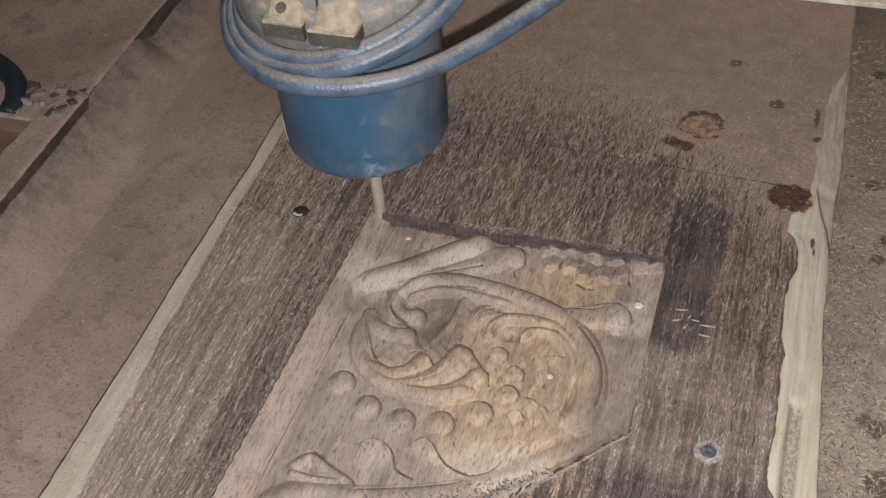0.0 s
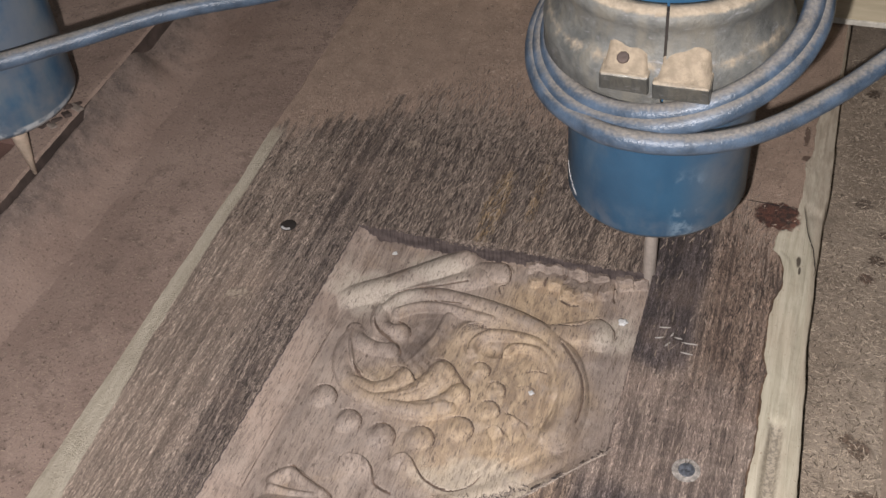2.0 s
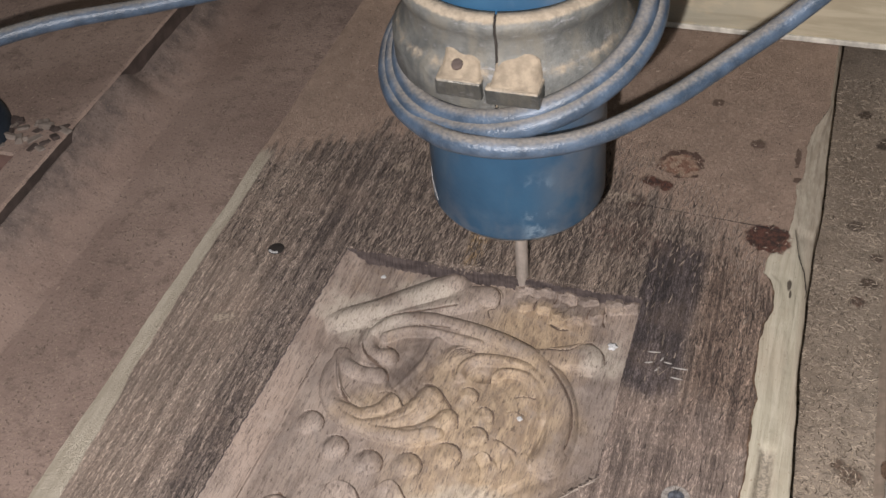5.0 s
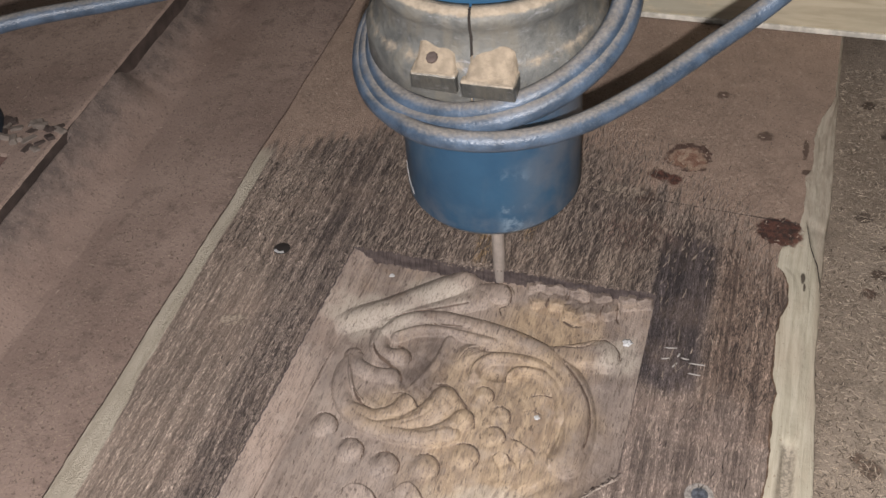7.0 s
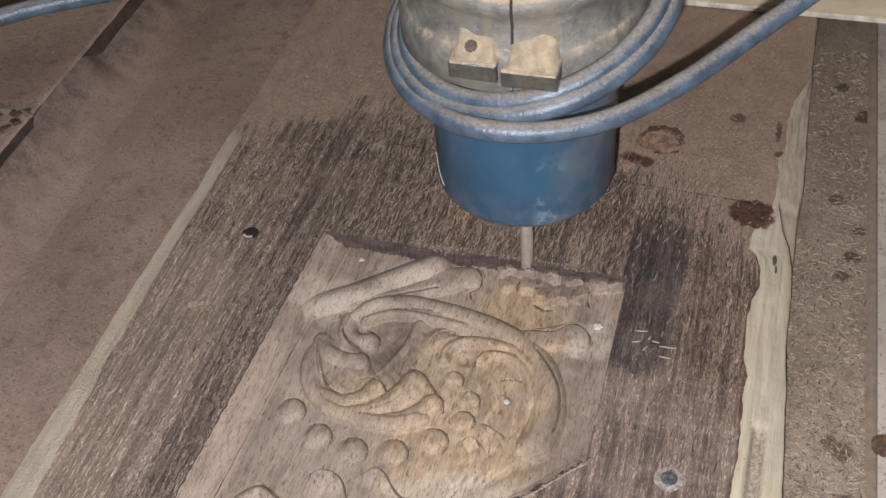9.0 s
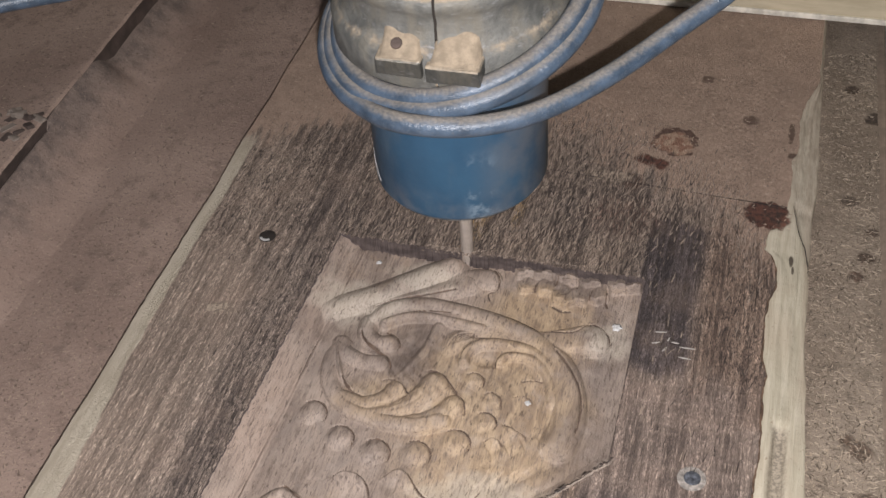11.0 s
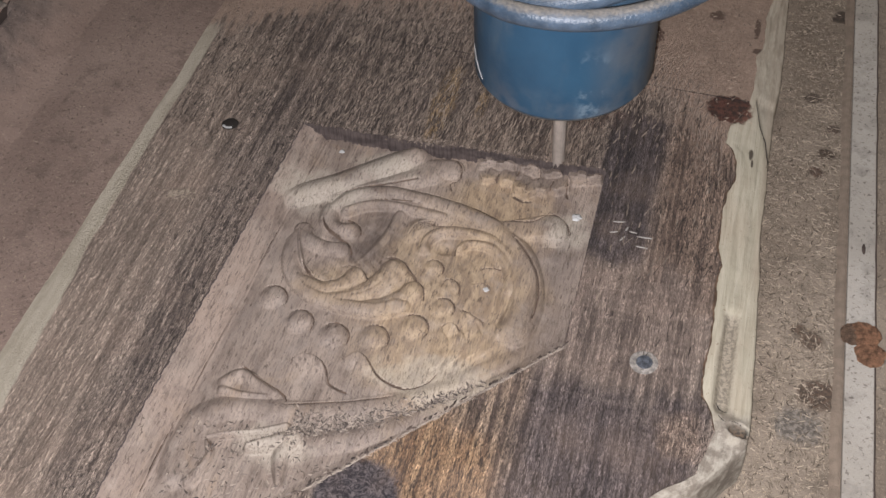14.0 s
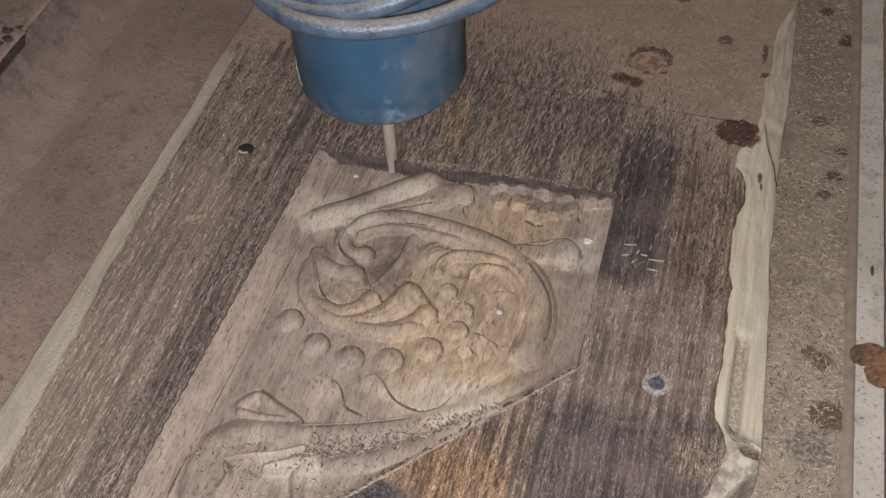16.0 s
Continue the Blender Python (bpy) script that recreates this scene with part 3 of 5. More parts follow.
def tube(points, radius, n=14, wobble=0.0):
    """A round cable through points, smoothed."""
    pts = [Vector(p) for p in points]
    fine = []
    for i in range(len(pts) - 1):
        p0, p1, p2, p3 = pts[max(i - 1, 0)], pts[i], pts[i + 1], pts[min(i + 2, len(pts) - 1)]
        for k in range(8):
            t = k / 8
            fine.append(0.5 * (2 * p1 + (p2 - p0) * t + (2 * p0 - 5 * p1 + 4 * p2 - p3) * t * t + (3 * p1 - p0 - 3 * p2 + p3) * t ** 3))
    fine.append(pts[-1])
    bm = bmesh.new()
    rings = []
    for i, p in enumerate(fine):
        d = (fine[min(i + 1, len(fine) - 1)] - fine[max(i - 1, 0)]).normalized()
        s = d.cross(Vector((0, 0, 1))).normalized()
        u = s.cross(d)
        ring = []
        for k in range(n):
            a = 2 * math.pi * k / n
            r = radius * (1 + wobble * noise.noise(p * 160 + Vector((k, 0, 0)) * 0.35))
            ring.append(bm.verts.new(p + (s * math.cos(a) + u * math.sin(a)) * r))
        rings.append(ring)
    for a, b in zip(rings, rings[1:]):
        for k in range(n):
            bm.faces.new((a[k], a[(k + 1) % n], b[(k + 1) % n], b[k]))
    bm.faces.new(rings[0][::-1])
    bm.faces.new(rings[-1])
    return bm


# ---- the place ----
def setting():
    # machine bed: two sheets of fibreboard that meet under the plank
    bl = part("machine_bed", box(-0.75, 0.08, -0.75, 1.0, -0.018, 0.0), M_BOARD_L, smooth=False)
    tagged(bl, "brown fibreboard machine bed covered in fine sawdust", "machine bed", kind="structure")
    br = part("machine_bed", box(0.08, 0.95, -0.75, 1.0, -0.018, 0.0), M_BOARD_R, smooth=False)
    tagged(br, "pale chipped fibreboard machine bed with glue blots and chips", "machine bed", kind="structure")
    fr = part("bed_frame", box(-0.72, 0.92, -0.72, 0.97, -0.12, -0.018), M_FRAME, smooth=False)
    tagged(fr, "grey steel frame under the machine bed", "machine frame", kind="structure")
    for x in (-0.62, 0.72):
        for y in (-0.62, 0.78):
            part("frame_leg", box(x, x + 0.1, y, y + 0.1, -0.8, -0.12), M_FRAME, fr, smooth=False)
    fl = part("floor", box(-3, 3, -3, 3, -0.9, -0.8), M_FLOOR, smooth=False)
    tagged(fl, "bare concrete workshop floor", "floor", kind="structure")
    ce = part("ceiling", box(-3, 3, -3, 3, 2.4, 2.5), M_ROOM, smooth=False)
    tagged(ce, "plain plastered ceiling", "ceiling", kind="structure")
    for name, b in (("wall_north", (-3, 3, 3, 3.1)), ("wall_west", (-3.1, -3, -3, 3)), ("wall_east", (3, 3.1, -3, 3))):
        w = part(name, box(*b, -0.9, 2.5), M_ROOM, smooth=False)
        tagged(w, "plain plastered workshop wall", "wall", kind="structure")
    # unseen south wall; its opening is added to let soft fill light in
    bm = bmesh.new()
    for b in ((-3, -1.75, -0.9, 2.5), (0.55, 3, -0.9, 2.5), (-1.75, 0.55, -0.9, 0.95), (-1.75, 0.55, 2.35, 2.5)):
        o = box(b[0], b[1], -3.1, -3, b[2], b[3])
        me = bpy.data.meshes.new("tmp")
        o.to_mesh(me)
        o.free()
        bm.from_mesh(me)
        bpy.data.meshes.remove(me)
    w = part("wall_south", bm, M_ROOM, smooth=False)
    tagged(w, "plain plastered workshop wall with an opening added for fill light", "wall", kind="structure")


# ---- the carved plank ----
def seg_d(X, Y, x0, y0, x1, y1):
    dx, dy = x1 - x0, y1 - y0
    t = np.clip(((X - x0) * dx + (Y - y0) * dy) / (dx * dx + dy * dy), 0, 1)
    return np.hypot(X - x0 - t * dx, Y - y0 - t * dy), t


def smooth(e0, e1, v):
    t = np.clip((v - e0) / (e1 - e0), 0, 1)
    return t * t * (3 - 2 * t)


def stroke_d(X, Y, points):
    """Distance to a smooth line through points, and the way along it, 0 to 1."""
    p = [Vector(v) for v in points]
    fine = []
    for i in range(len(p) - 1):
        p0, p1, p2, p3 = p[max(i - 1, 0)], p[i], p[i + 1], p[min(i + 2, len(p) - 1)]
        for k in range(5):
            t = k / 5
            fine.append(0.5 * (2 * p1 + (p2 - p0) * t + (2 * p0 - 5 * p1 + 4 * p2 - p3) * t * t + (3 * p1 - p0 - 3 * p2 + p3) * t ** 3))
    fine.append(p[-1])
    best, way, side = np.full(X.shape, 1e9), np.zeros(X.shape), np.ones(X.shape)
    n = len(fine) - 1
    for i in range(n):
        (ax, ay), (bx, by) = fine[i], fine[i + 1]
        d, t = seg_d(X, Y, ax, ay, bx, by)
        near = d < best
        left = np.where((bx - ax) * (Y - ay) - (by - ay) * (X - ax) > 0, 1.0, -1.0)
        best, way, side = np.where(near, d, best), np.where(near, (i + t) / n, way), np.where(near, left, side)
    return best, way, side


def carving(X, Y):
    """The relief inside the sunk panel in millimetres (depth below the plank's face, negative), the distance
    from the slanting edge, and where the fine V-cuts run."""
    GROUND = -8.2
    Z = np.full(X.shape, GROUND)
    cut = np.zeros(X.shape)

    def near(points, reach):
        xs, ys = [p[0] for p in points], [p[1] for p in points]
        return (X > min(xs) - reach) & (X < max(xs) + reach) & (Y > min(ys) - reach) & (Y < max(ys) + reach)

    def tongue(points, w0, w1, h0, h1, crisp=0, soft=0.8):
        """A band or lobe along a line; crisp: 1 for a steep left flank, -1 for a steep right one."""
        s = near(points, max(w0, w1) + 1)
        if not s.any():
            return
        d, t, side = stroke_d(X[s], Y[s], points)
        w, h = w0 + (w1 - w0) * t, h0 + (h1 - h0) * t
        q = np.clip(d / w, 0, 1)
        p = np.where(side * crisp > 0, 0.35, 1.25) if crisp else soft
        Z[s] = np.maximum(Z[s], np.where(q < 1, GROUND + h * (1 - q * q) ** p, -99))

    def mound(x, y, rx, ry, h, turn=0.0):
        c, k = math.cos(math.radians(turn)), math.sin(math.radians(turn))
        u, v = (X - x) * c + (Y - y) * k, -(X - x) * k + (Y - y) * c
        q = np.clip(np.hypot(u / rx, v / ry), 0, 1)
        np.copyto(Z, Z + h * (1 - q * q) ** 1.5)

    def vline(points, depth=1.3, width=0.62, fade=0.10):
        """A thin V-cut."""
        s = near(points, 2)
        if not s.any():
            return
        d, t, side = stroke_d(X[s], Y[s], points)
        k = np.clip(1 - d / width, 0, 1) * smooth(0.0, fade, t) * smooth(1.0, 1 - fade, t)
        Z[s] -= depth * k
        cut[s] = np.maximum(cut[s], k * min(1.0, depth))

    def lip(points, h, w):
        """A swelling to the right of a line that stops dead on it."""
        s = near(points, 3 * w)
        if not s.any():
            return
        d, t, side = stroke_d(X[s], Y[s], points)
        Z[s] += np.where(side < 0, h * smooth(0.0, 0.4, t) * smooth(1.0, 0.7, t) * np.exp(-(d / w) ** 1.7), 0)

    # the low ground that carries the scroll
    mound(52, -70, 40, 36, 1.3)
    mound(108, -70, 36, 48, 1.6)
    # the broad rib from the side moulding to the far edge, and the leaf under it
    tongue(((31, -34), (44, -25), (58, -17), (70, -9)), 4.0, 8.0, 2.0, 3.2, 0, 1.0)
    tongue(((0, -48), (11, -38), (29, -26), (46, -12), (60, -1)), 7.4, 9.4, 2.8, 5.6, 0, 1.25)
    tongue(((64, -8), (73, -5), (79, -4)), 6.5, 6.8, 2.4, 3.2, 0, 0.6)
    vline(((31, -34), (36, -29.5), (44, -25.5), (56, -20), (68, -14)))
    vline(((73, 2), (78, 3), (83, -1), (85, -6), (84, -11)))
    vline(((84, -11), (81, -13), (83, -18)), 0.8)
    # stem and its round end
    tongue(((66, -31), (82, -31), (97, -36), (110, -40), (120, -38), (133, -33)), 6.0, 9.5, 3.0, 3.6, 1)
    tongue(((120, -39), (127, -37), (132.5, -33.5)), 4.0, 10.6, 2.0, 4.4, 0, 0.7)
    mound(131, -41, 8, 2.5, -1.4, 10)
    vline(((69, -21), (79, -23), (88, -25), (96, -28), (100, -30), (109, -32.5), (116, -32), (125, -31), (130, -25), (133, -22), (137, -24), (140, -27), (142, -32), (143, -38)))
    # the scroll's outer band: two ribs over the top, one down the far side
    tongue(((33, -42), (36, -36), (42, -31), (55, -27), (69, -28), (84, -30), (101, -35), (114, -42), (124, -52), (130, -66), (132, -80), (130, -93)), 4.0, 8.5, 4.2, 4.4, 0, 0.7)
    tongue(((39, -43), (47, -37), (57, -34.5), (71, -35), (84, -36)), 3.0, 3.0, 4.4, 3.2, 0, 0.6)
    vline(((42, -38), (50, -32.5), (60, -31), (74, -31.5)), 0.5, 1.1)
    vline(((118, -42), (123, -47), (128, -53), (132, -59), (134.5, -65), (136.5, -74), (136.5, -81), (136, -89)), 1.5, 0.75)
    # two hooked lobes at the scroll's near end
    tongue(((31, -43), (32.5, -50), (38, -54.5), (44.5, -54)), 4.6, 5.0, 3.6, 4.6, 0, 0.6)
    tongue(((22, -57), (26, -63), (34, -66), (43.5, -66)), 4.2, 5.0, 2.8, 4.2, 0, 0.6)
    vline(((29, -49), (32, -54), (36, -57.5), (41, -59.5), (45, -61.5), (48, -65), (49, -69)), 1.6, 0.8)
    vline(((40, -47), (44, -48), (48, -51), (49.5, -55)))
    mound(37, -62, 6, 2.2, -1.2, -12)
    # the C's rim and the flat between the hooks and the inner leaves
    tongue(((24, -58), (21.5, -67), (24, -78), (30, -87), (40, -93.5), (54, -96), (68, -95.5), (78, -91)), 4.2, 5.4, 2.8, 4.2, -1)
    tongue(((22, -60), (24.5, -68), (29, -77), (35, -82.5)), 1.3, 1.0, 4.4, 3.4, 0, 0.6)
    mound(39, -77, 9, 6, -0.9, -25)
    vline(((29, -77), (32, -81), (36, -84), (41, -85.5), (47, -85)))
    # inner leaves that sweep up from the rim
    tongue(((33, -88), (43, -90), (51.5, -86), (55, -80.5)), 4.5, 5.8, 3.4, 4.2, 0, 0.6)
    vline(((47, -75.5), (51, -74), (55, -75), (59, -78), (62, -82)))
    lip(((47, -75.5), (51, -74), (55, -75), (59, -78), (62, -82)), 1.2, 4)
    tongue(((48, -95), (59, -90), (67, -81), (71, -72.5)), 4.2, 7.0, 3.8, 4.8, 0, 0.6)
    vline(((65, -66), (68, -65), (72, -66), (77, -70), (81, -74), (82.5, -77)))
    tongue(((62, -96), (72, -92.5), (78.5, -87), (82, -82)), 4.4, 5.8, 3.0, 4.0, 0, 0.6)
    vline(((82, -76), (85, -78), (87, -82), (88, -86)), 1.0)
    for k in range(4):
        vline(((46 + 5 * k, -91 - k), (55 + 5 * k, -87 + 0.6 * k), (61 + 4.5 * k, -79 + 0.8 * k)), 0.45, 0.8, 0.3)
    # hollow with the long straight leaf across it
    mound(53, -56, 6, 11, -1.2, -18)
    tongue(((64, -39), (62, -52), (58, -63), (54, -71)), 3.6, 2.4, 2.8, 1.7, 0, 1.2)
    # the second scroll: a full lobe with fine ribs, and two nested bands
    mound(75, -45, 7, 11, 2.4, -28)
    for k in range(5):
        vline(((71 + 1.4 * k, -51 + 1.3 * k), (74 + 2.2 * k, -42.5 + 0.6 * k), (83 + 2.6 * k, -38.0 - 1.0 * k)), 0.55, 0.8, 0.25)
    tongue(((81, -58), (80.5, -53), (84, -47.5), (90, -45), (99, -44.5), (109, -46), (118, -52), (125, -62), (128, -77)), 3.0, 4.5, 4.6, 3.6, 1)
    tongue(((97, -55), (100, -51), (109, -50.5), (115, -54), (120, -61), (123, -72)), 2.6, 3.4, 5.0, 3.0, 1)
    vline(((79, -59), (78.6, -54), (81, -48), (86, -44)), 0.8)
    vline(((95, -58), (94.8, -54), (98, -49)), 1.0, 0.7)
    mound(90, -55, 6, 4, -1.2)
    for k in range(6):
        vline(((104 + 3.4 * k, -60 - 0.8 * k), (109 + 3.4 * k, -69 - 2 * k), (109 + 3.2 * k, -86 - 2.4 * k)), 0.4, 0.9, 0.3)
    # small leaf tips in its heart
    for p, h in ((((107, -72.5), (110, -71), (115, -72.5)), 1.3), (((108, -63.5), (112, -62), (118, -61.5)), 0.8), (((105, -87), (111, -89.5), (117, -92)), 1.5), (((99, -98), (102, -95.5), (105, -96), (108, -99)), 1.9)):
        lip(p, h, 4.5)
        vline(p, 1.0, 0.6, 0.15)
    # upright ribbed leaves under it
    for k in range(4):
        p = ((98 + k * 7, -98 + k * 3), (104 + k * 6.5, -104 + k * 3), (105 + k * 6, -113 + k * 3), (100 + k * 6, -122 + k * 4))
        lip(p, 1.0, 3.2)
    # lobes along the border
    lip(((38, -132), (42, -128), (45, -126), (49, -125), (54, -126), (58, -130), (61, -136)), 2.8, 7)
    vline(((41, -130), (45, -126), (49, -125), (54, -126), (58, -130), (61, -136), (66, -138.5), (72, -139.5)))
    lip(((61, -126), (65, -122), (68, -119.5), (72, -120), (76, -124), (80, -128)), 2.8, 7)
    vline(((64, -122), (68, -119.5), (72, -120), (76, -124), (80, -128), (84, -130), (89, -131.5), (95, -131.5), (99, -129), (102, -125), (104.5, -119)))
    mound(89, -121, 11, 10, -1.0)
    tongue(((20, -146), (25, -141), (33, -144), (41, -147)), 4.0, 3.0, 3.4, 2.2, 0, 1.0)
    vline(((22, -138), (25, -137), (31, -141), (36, -142.5), (42, -144.5), (46, -147), (48, -151)))
    tongue(((20, -150), (29, -150.5), (39, -149)), 2.6, 1.6, 2.6, 2.0, 0, 0.8)
    # beads: low domes with a crisp cut on the far side
    for bx, by, r in ((22, -99, 7.0), (38, -109, 6.8), (55, -113, 7.2), (72, -110, 7.2), (87, -101, 7.2), (87, -67.5, 5.2), (97, -77, 5.0), (97, -88.5, 5.6)):
        dx, dy = X - bx, Y - by
        d = np.hypot(dx, dy)
        far = smooth(-0.15, 0.8, (0.62 * dx + 0.78 * dy) / np.maximum(d, 0.01))
        q = np.clip(d / r, 0, 1)
        full = (1 - q * q) ** (2.0 - 1.55 * far)
        level = Z * smooth(0.2, 1.0, q) + (GROUND + 0.5) * (1 - smooth(0.2, 1.0, q))
        Z[:] = np.where(d < r, level + 1.8 * full, Z)
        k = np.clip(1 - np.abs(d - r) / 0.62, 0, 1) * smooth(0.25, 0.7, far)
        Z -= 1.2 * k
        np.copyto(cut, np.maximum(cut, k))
    # broken leaflets by the far corner: plates that rise to a blunt near end
    for bx, by, rx, ry, turn, h in ((95, 4, 4.5, 5, 0.2, 5.6), (105, 4, 5.5, 4.5, -0.1, 6.2), (116, 4, 6, 4.5, 0.0, 6.4), (127, 3, 5.5, 5, 0.1, 5.8), (98, -5, 4.5, 5, -0.5, 3.6), (108, -4, 5, 6, -0.5, 4.0), (117, -9, 6, 6, -0.6, 4.8), (124, -7, 4.5, 5.5, 0.0, 4.2), (132, -4, 5, 6, 0.15, 4.4), (140, 3, 4.6, 5, 0.0, 7.0), (148, 4, 4.0, 4, 0.0, 6.6)):
        c, k = math.cos(turn), math.sin(turn)
        u, v = (X - bx) * c + (Y - by) * k, -(X - bx) * k + (Y - by) * c
        u, v = u + 0.5 * np.sin(v * 0.9 + bx), v + 0.6 * np.sin(u * 0.8 + by)
        inside = smooth(1.0, 0.86, np.abs(u) / rx) * smooth(-1.0, -0.70, v / ry - 0.35 * (u / rx) ** 2) * smooth(1.4, 0.9, v / ry)
        plate = GROUND + h * (0.76 - 0.26 * v / ry - 0.10 * (u / rx) ** 2 + 0.08 * np.sign(u)) * inside
        Z[:] = np.maximum(Z, np.where(inside > 0, plate, -99))
    for p in (((103, -2), (102, -8)), ((111, -14), (117, -17), (122, -16)), ((129, -2), (128.5, -9)), ((137, -1), (136, -7), (138, -11)), ((112, 1), (111.5, -4)), ((122, 1), (121.5, -3))):
        vline(p, 1.2, 0.7, 0.2)
    # the border band, its curl, the lower band, and the flame-shaped leaf at its end
    tongue(((132, -107), (121, -117), (112, -126), (96, -137), (79, -145), (61, -151), (47, -154), (36, -155), (24, -158), (16, -165), (13, -178), (16, -192)), 5.0, 7.2, 0.9, 2.8, 0, 1.5)
    tongue(((128, -123), (106, -142), (83, -158), (66, -165)), 5.0, 6.0, 1.4, 2.2, 0, 1.2)
    vline(((47, -151), (60, -147), (78, -141), (90, -136)), 0.6, 0.8)
    tongue(((52, -161), (41, -166.5), (30, -170), (23, -173.5)), 2.2, 1.4, 3.2, 3.2, 0, 0.8)
    tongue(((24, -175), (27, -180), (26.5, -186), (24, -193)), 1.4, 3.0, 3.4, 2.8, -1)
    vline(((22, -174), (26, -177), (27.5, -180)), 0.9)
    tongue(((57, -166), (49, -169.5), (41, -174)), 6.4, 2.6, 4.4, 5.0, 0, 1.1)
    tongue(((56, -168), (55, -176), (58, -186)), 6.2, 1.8, 4.2, 3.8, 0, 1.0)
    vline(((50, -166), (44, -169), (39, -170)), 0.9, 0.9)
    # torn striations inside the leaves
    Z += 0.16 * np.sin(1.3 * (X * 0.55 + Y * 0.83) + 1.5 * np.sin(X * 0.11)) * np.exp(-((X - 60) / 30) ** 2 - ((Y + 78) / 20) ** 2)
    Z += 0.20 * np.sin(1.1 * np.hypot(X - 92, Y + 84)) * np.exp(-((X - 113) / 16) ** 2 - ((Y + 84) / 34) ** 2)
    # moulding along the straight side, slope along the slanting one
    xe = X - 1.5 - 0.04 * np.clip(Y, -180, 10)
    mould = -0.5 - 7.0 * smooth(0, 12, xe) - 1.5 * np.exp(-((xe - 11.4) / 0.7) ** 2) + 0.7 * np.exp(-((xe - 8.6) / 1.6) ** 2)
    Z[:] = np.where(xe < 13, np.maximum(Z, mould), Z)
    k = np.clip(1 - np.abs(xe - 11.6 - 0.4 * np.sin(Y * 0.11)) / 0.7, 0, 1) * (0.35 + 0.6 * smooth(-120, -150, Y) + 0.5 * smooth(-95, -70, Y) * smooth(-45, -65, Y))
    Z -= 0.9 * k
    np.copyto(cut, np.maximum(cut, k * 0.8))
    off = ((Y + 101) + 1.07 * (153 - X)) / math.hypot(1, 1.07)
    Z[:] = np.maximum(Z, np.where(off < 10, -5.6 - 2.9 * np.clip(off / 9.0, 0, 1), -99))
    # tool marks
    Z += 0.05 * np.sin(X * 2.1 + Y * 3.3) * np.sin(X * 0.4 - Y * 0.3) + 0.10 * np.sin(X * 0.23 + 1.3 * np.sin(Y * 0.17)) * np.sin(Y * 0.29)
    return np.minimum(Z, -0.3), off, cut


def plank_face(X, Y):
    """Height of the plank's face, with the sunk panel, in metres; whether it is inside the panel; the V-cuts."""
    x, y = X * 1000, Y * 1000
    z, off, cut = carving(x, y)
    far = 3.6 + 0.5 * np.sin(x * 0.09) + 0.4 * np.sin(x * 0.31 + 1) + 0.35 * np.sin(x * 1.3) + 0.3 * np.sin(x * 2.9 + 2)
    inside = (x > 1.5 + 0.04 * np.clip(y, -180, 10) + 0.25 * np.sin(y * 0.8)) & (x < 152.6 + 0.2 * np.sin(y * 1.1)) & (y < far) & (off > 0.25 * np.sin(x * 1.7))
    return np.where(inside, z / 1000, 0.0), inside, cut * inside


def axis(stops):
    """Grid lines from (end, step) pairs."""
    out = [stops[0]]
    for end, step in stops[1:]:
        n = max(1, round((end - out[-1]) / step))
        out += list(np.linspace(out[-1], end, n + 1)[1:])
    return np.array(out)


def wob(y, a, f, s):
    return a * np.array([noise.noise(Vector((v * f, s, 0))) for v in y])


def piece(name, verts, faces, mats, index, parent, label, smooth_shade=True):
    """One mesh out of some faces of a larger grid."""
    faces = np.asarray(faces)
    used, back = np.unique(faces.ravel(), return_inverse=True)
    me = bpy.data.meshes.new(name)
    me.from_pydata(np.asarray(verts)[used].tolist(), [], back.reshape(faces.shape).tolist())
    ob = link(name, me, mats, parent, label, smooth_shade)
    if index is not None:
        me.polygons.foreach_set("material_index", index)
    return ob


# the waney edge, far to near: where the heartwood face stops, and where the sapwood drops to the bed (millimetres)
HEART = [(-420, 160), (-250, 170), (-180, 186), (-163, 196), (-157, 202), (-152, 208.5), (-148, 212.5), (-144, 213), (-140, 214.5), (-133, 216), (-128, 217), (-120, 215), (-113, 211), (-108, 210), (-99, 210), (-87, 211),
         (-66, 211), (-56, 210), (-43, 211), (-35, 209), (-9, 208), (1, 209), (11, 212), (22, 211), (31, 209), (35, 205), (43, 205), (50, 207), (62, 213), (71, 214), (95, 215), (104, 213),
         (108, 216), (119, 217), (137, 216), (155, 219), (167, 223), (175, 225), (300, 226), (550, 226)]
RIM = [(-420, 170), (-250, 178), (-180, 192), (-163, 202), (-157, 208), (-152, 214), (-148, 217), (-142, 221), (-136, 225), (-130, 230), (-119, 231), (-86, 230), (-62, 229), (-45, 228), (-22, 226.5),
       (7, 226), (76, 226.5), (89, 228), (112, 227.5), (189, 227), (300, 227.5), (550, 228)]


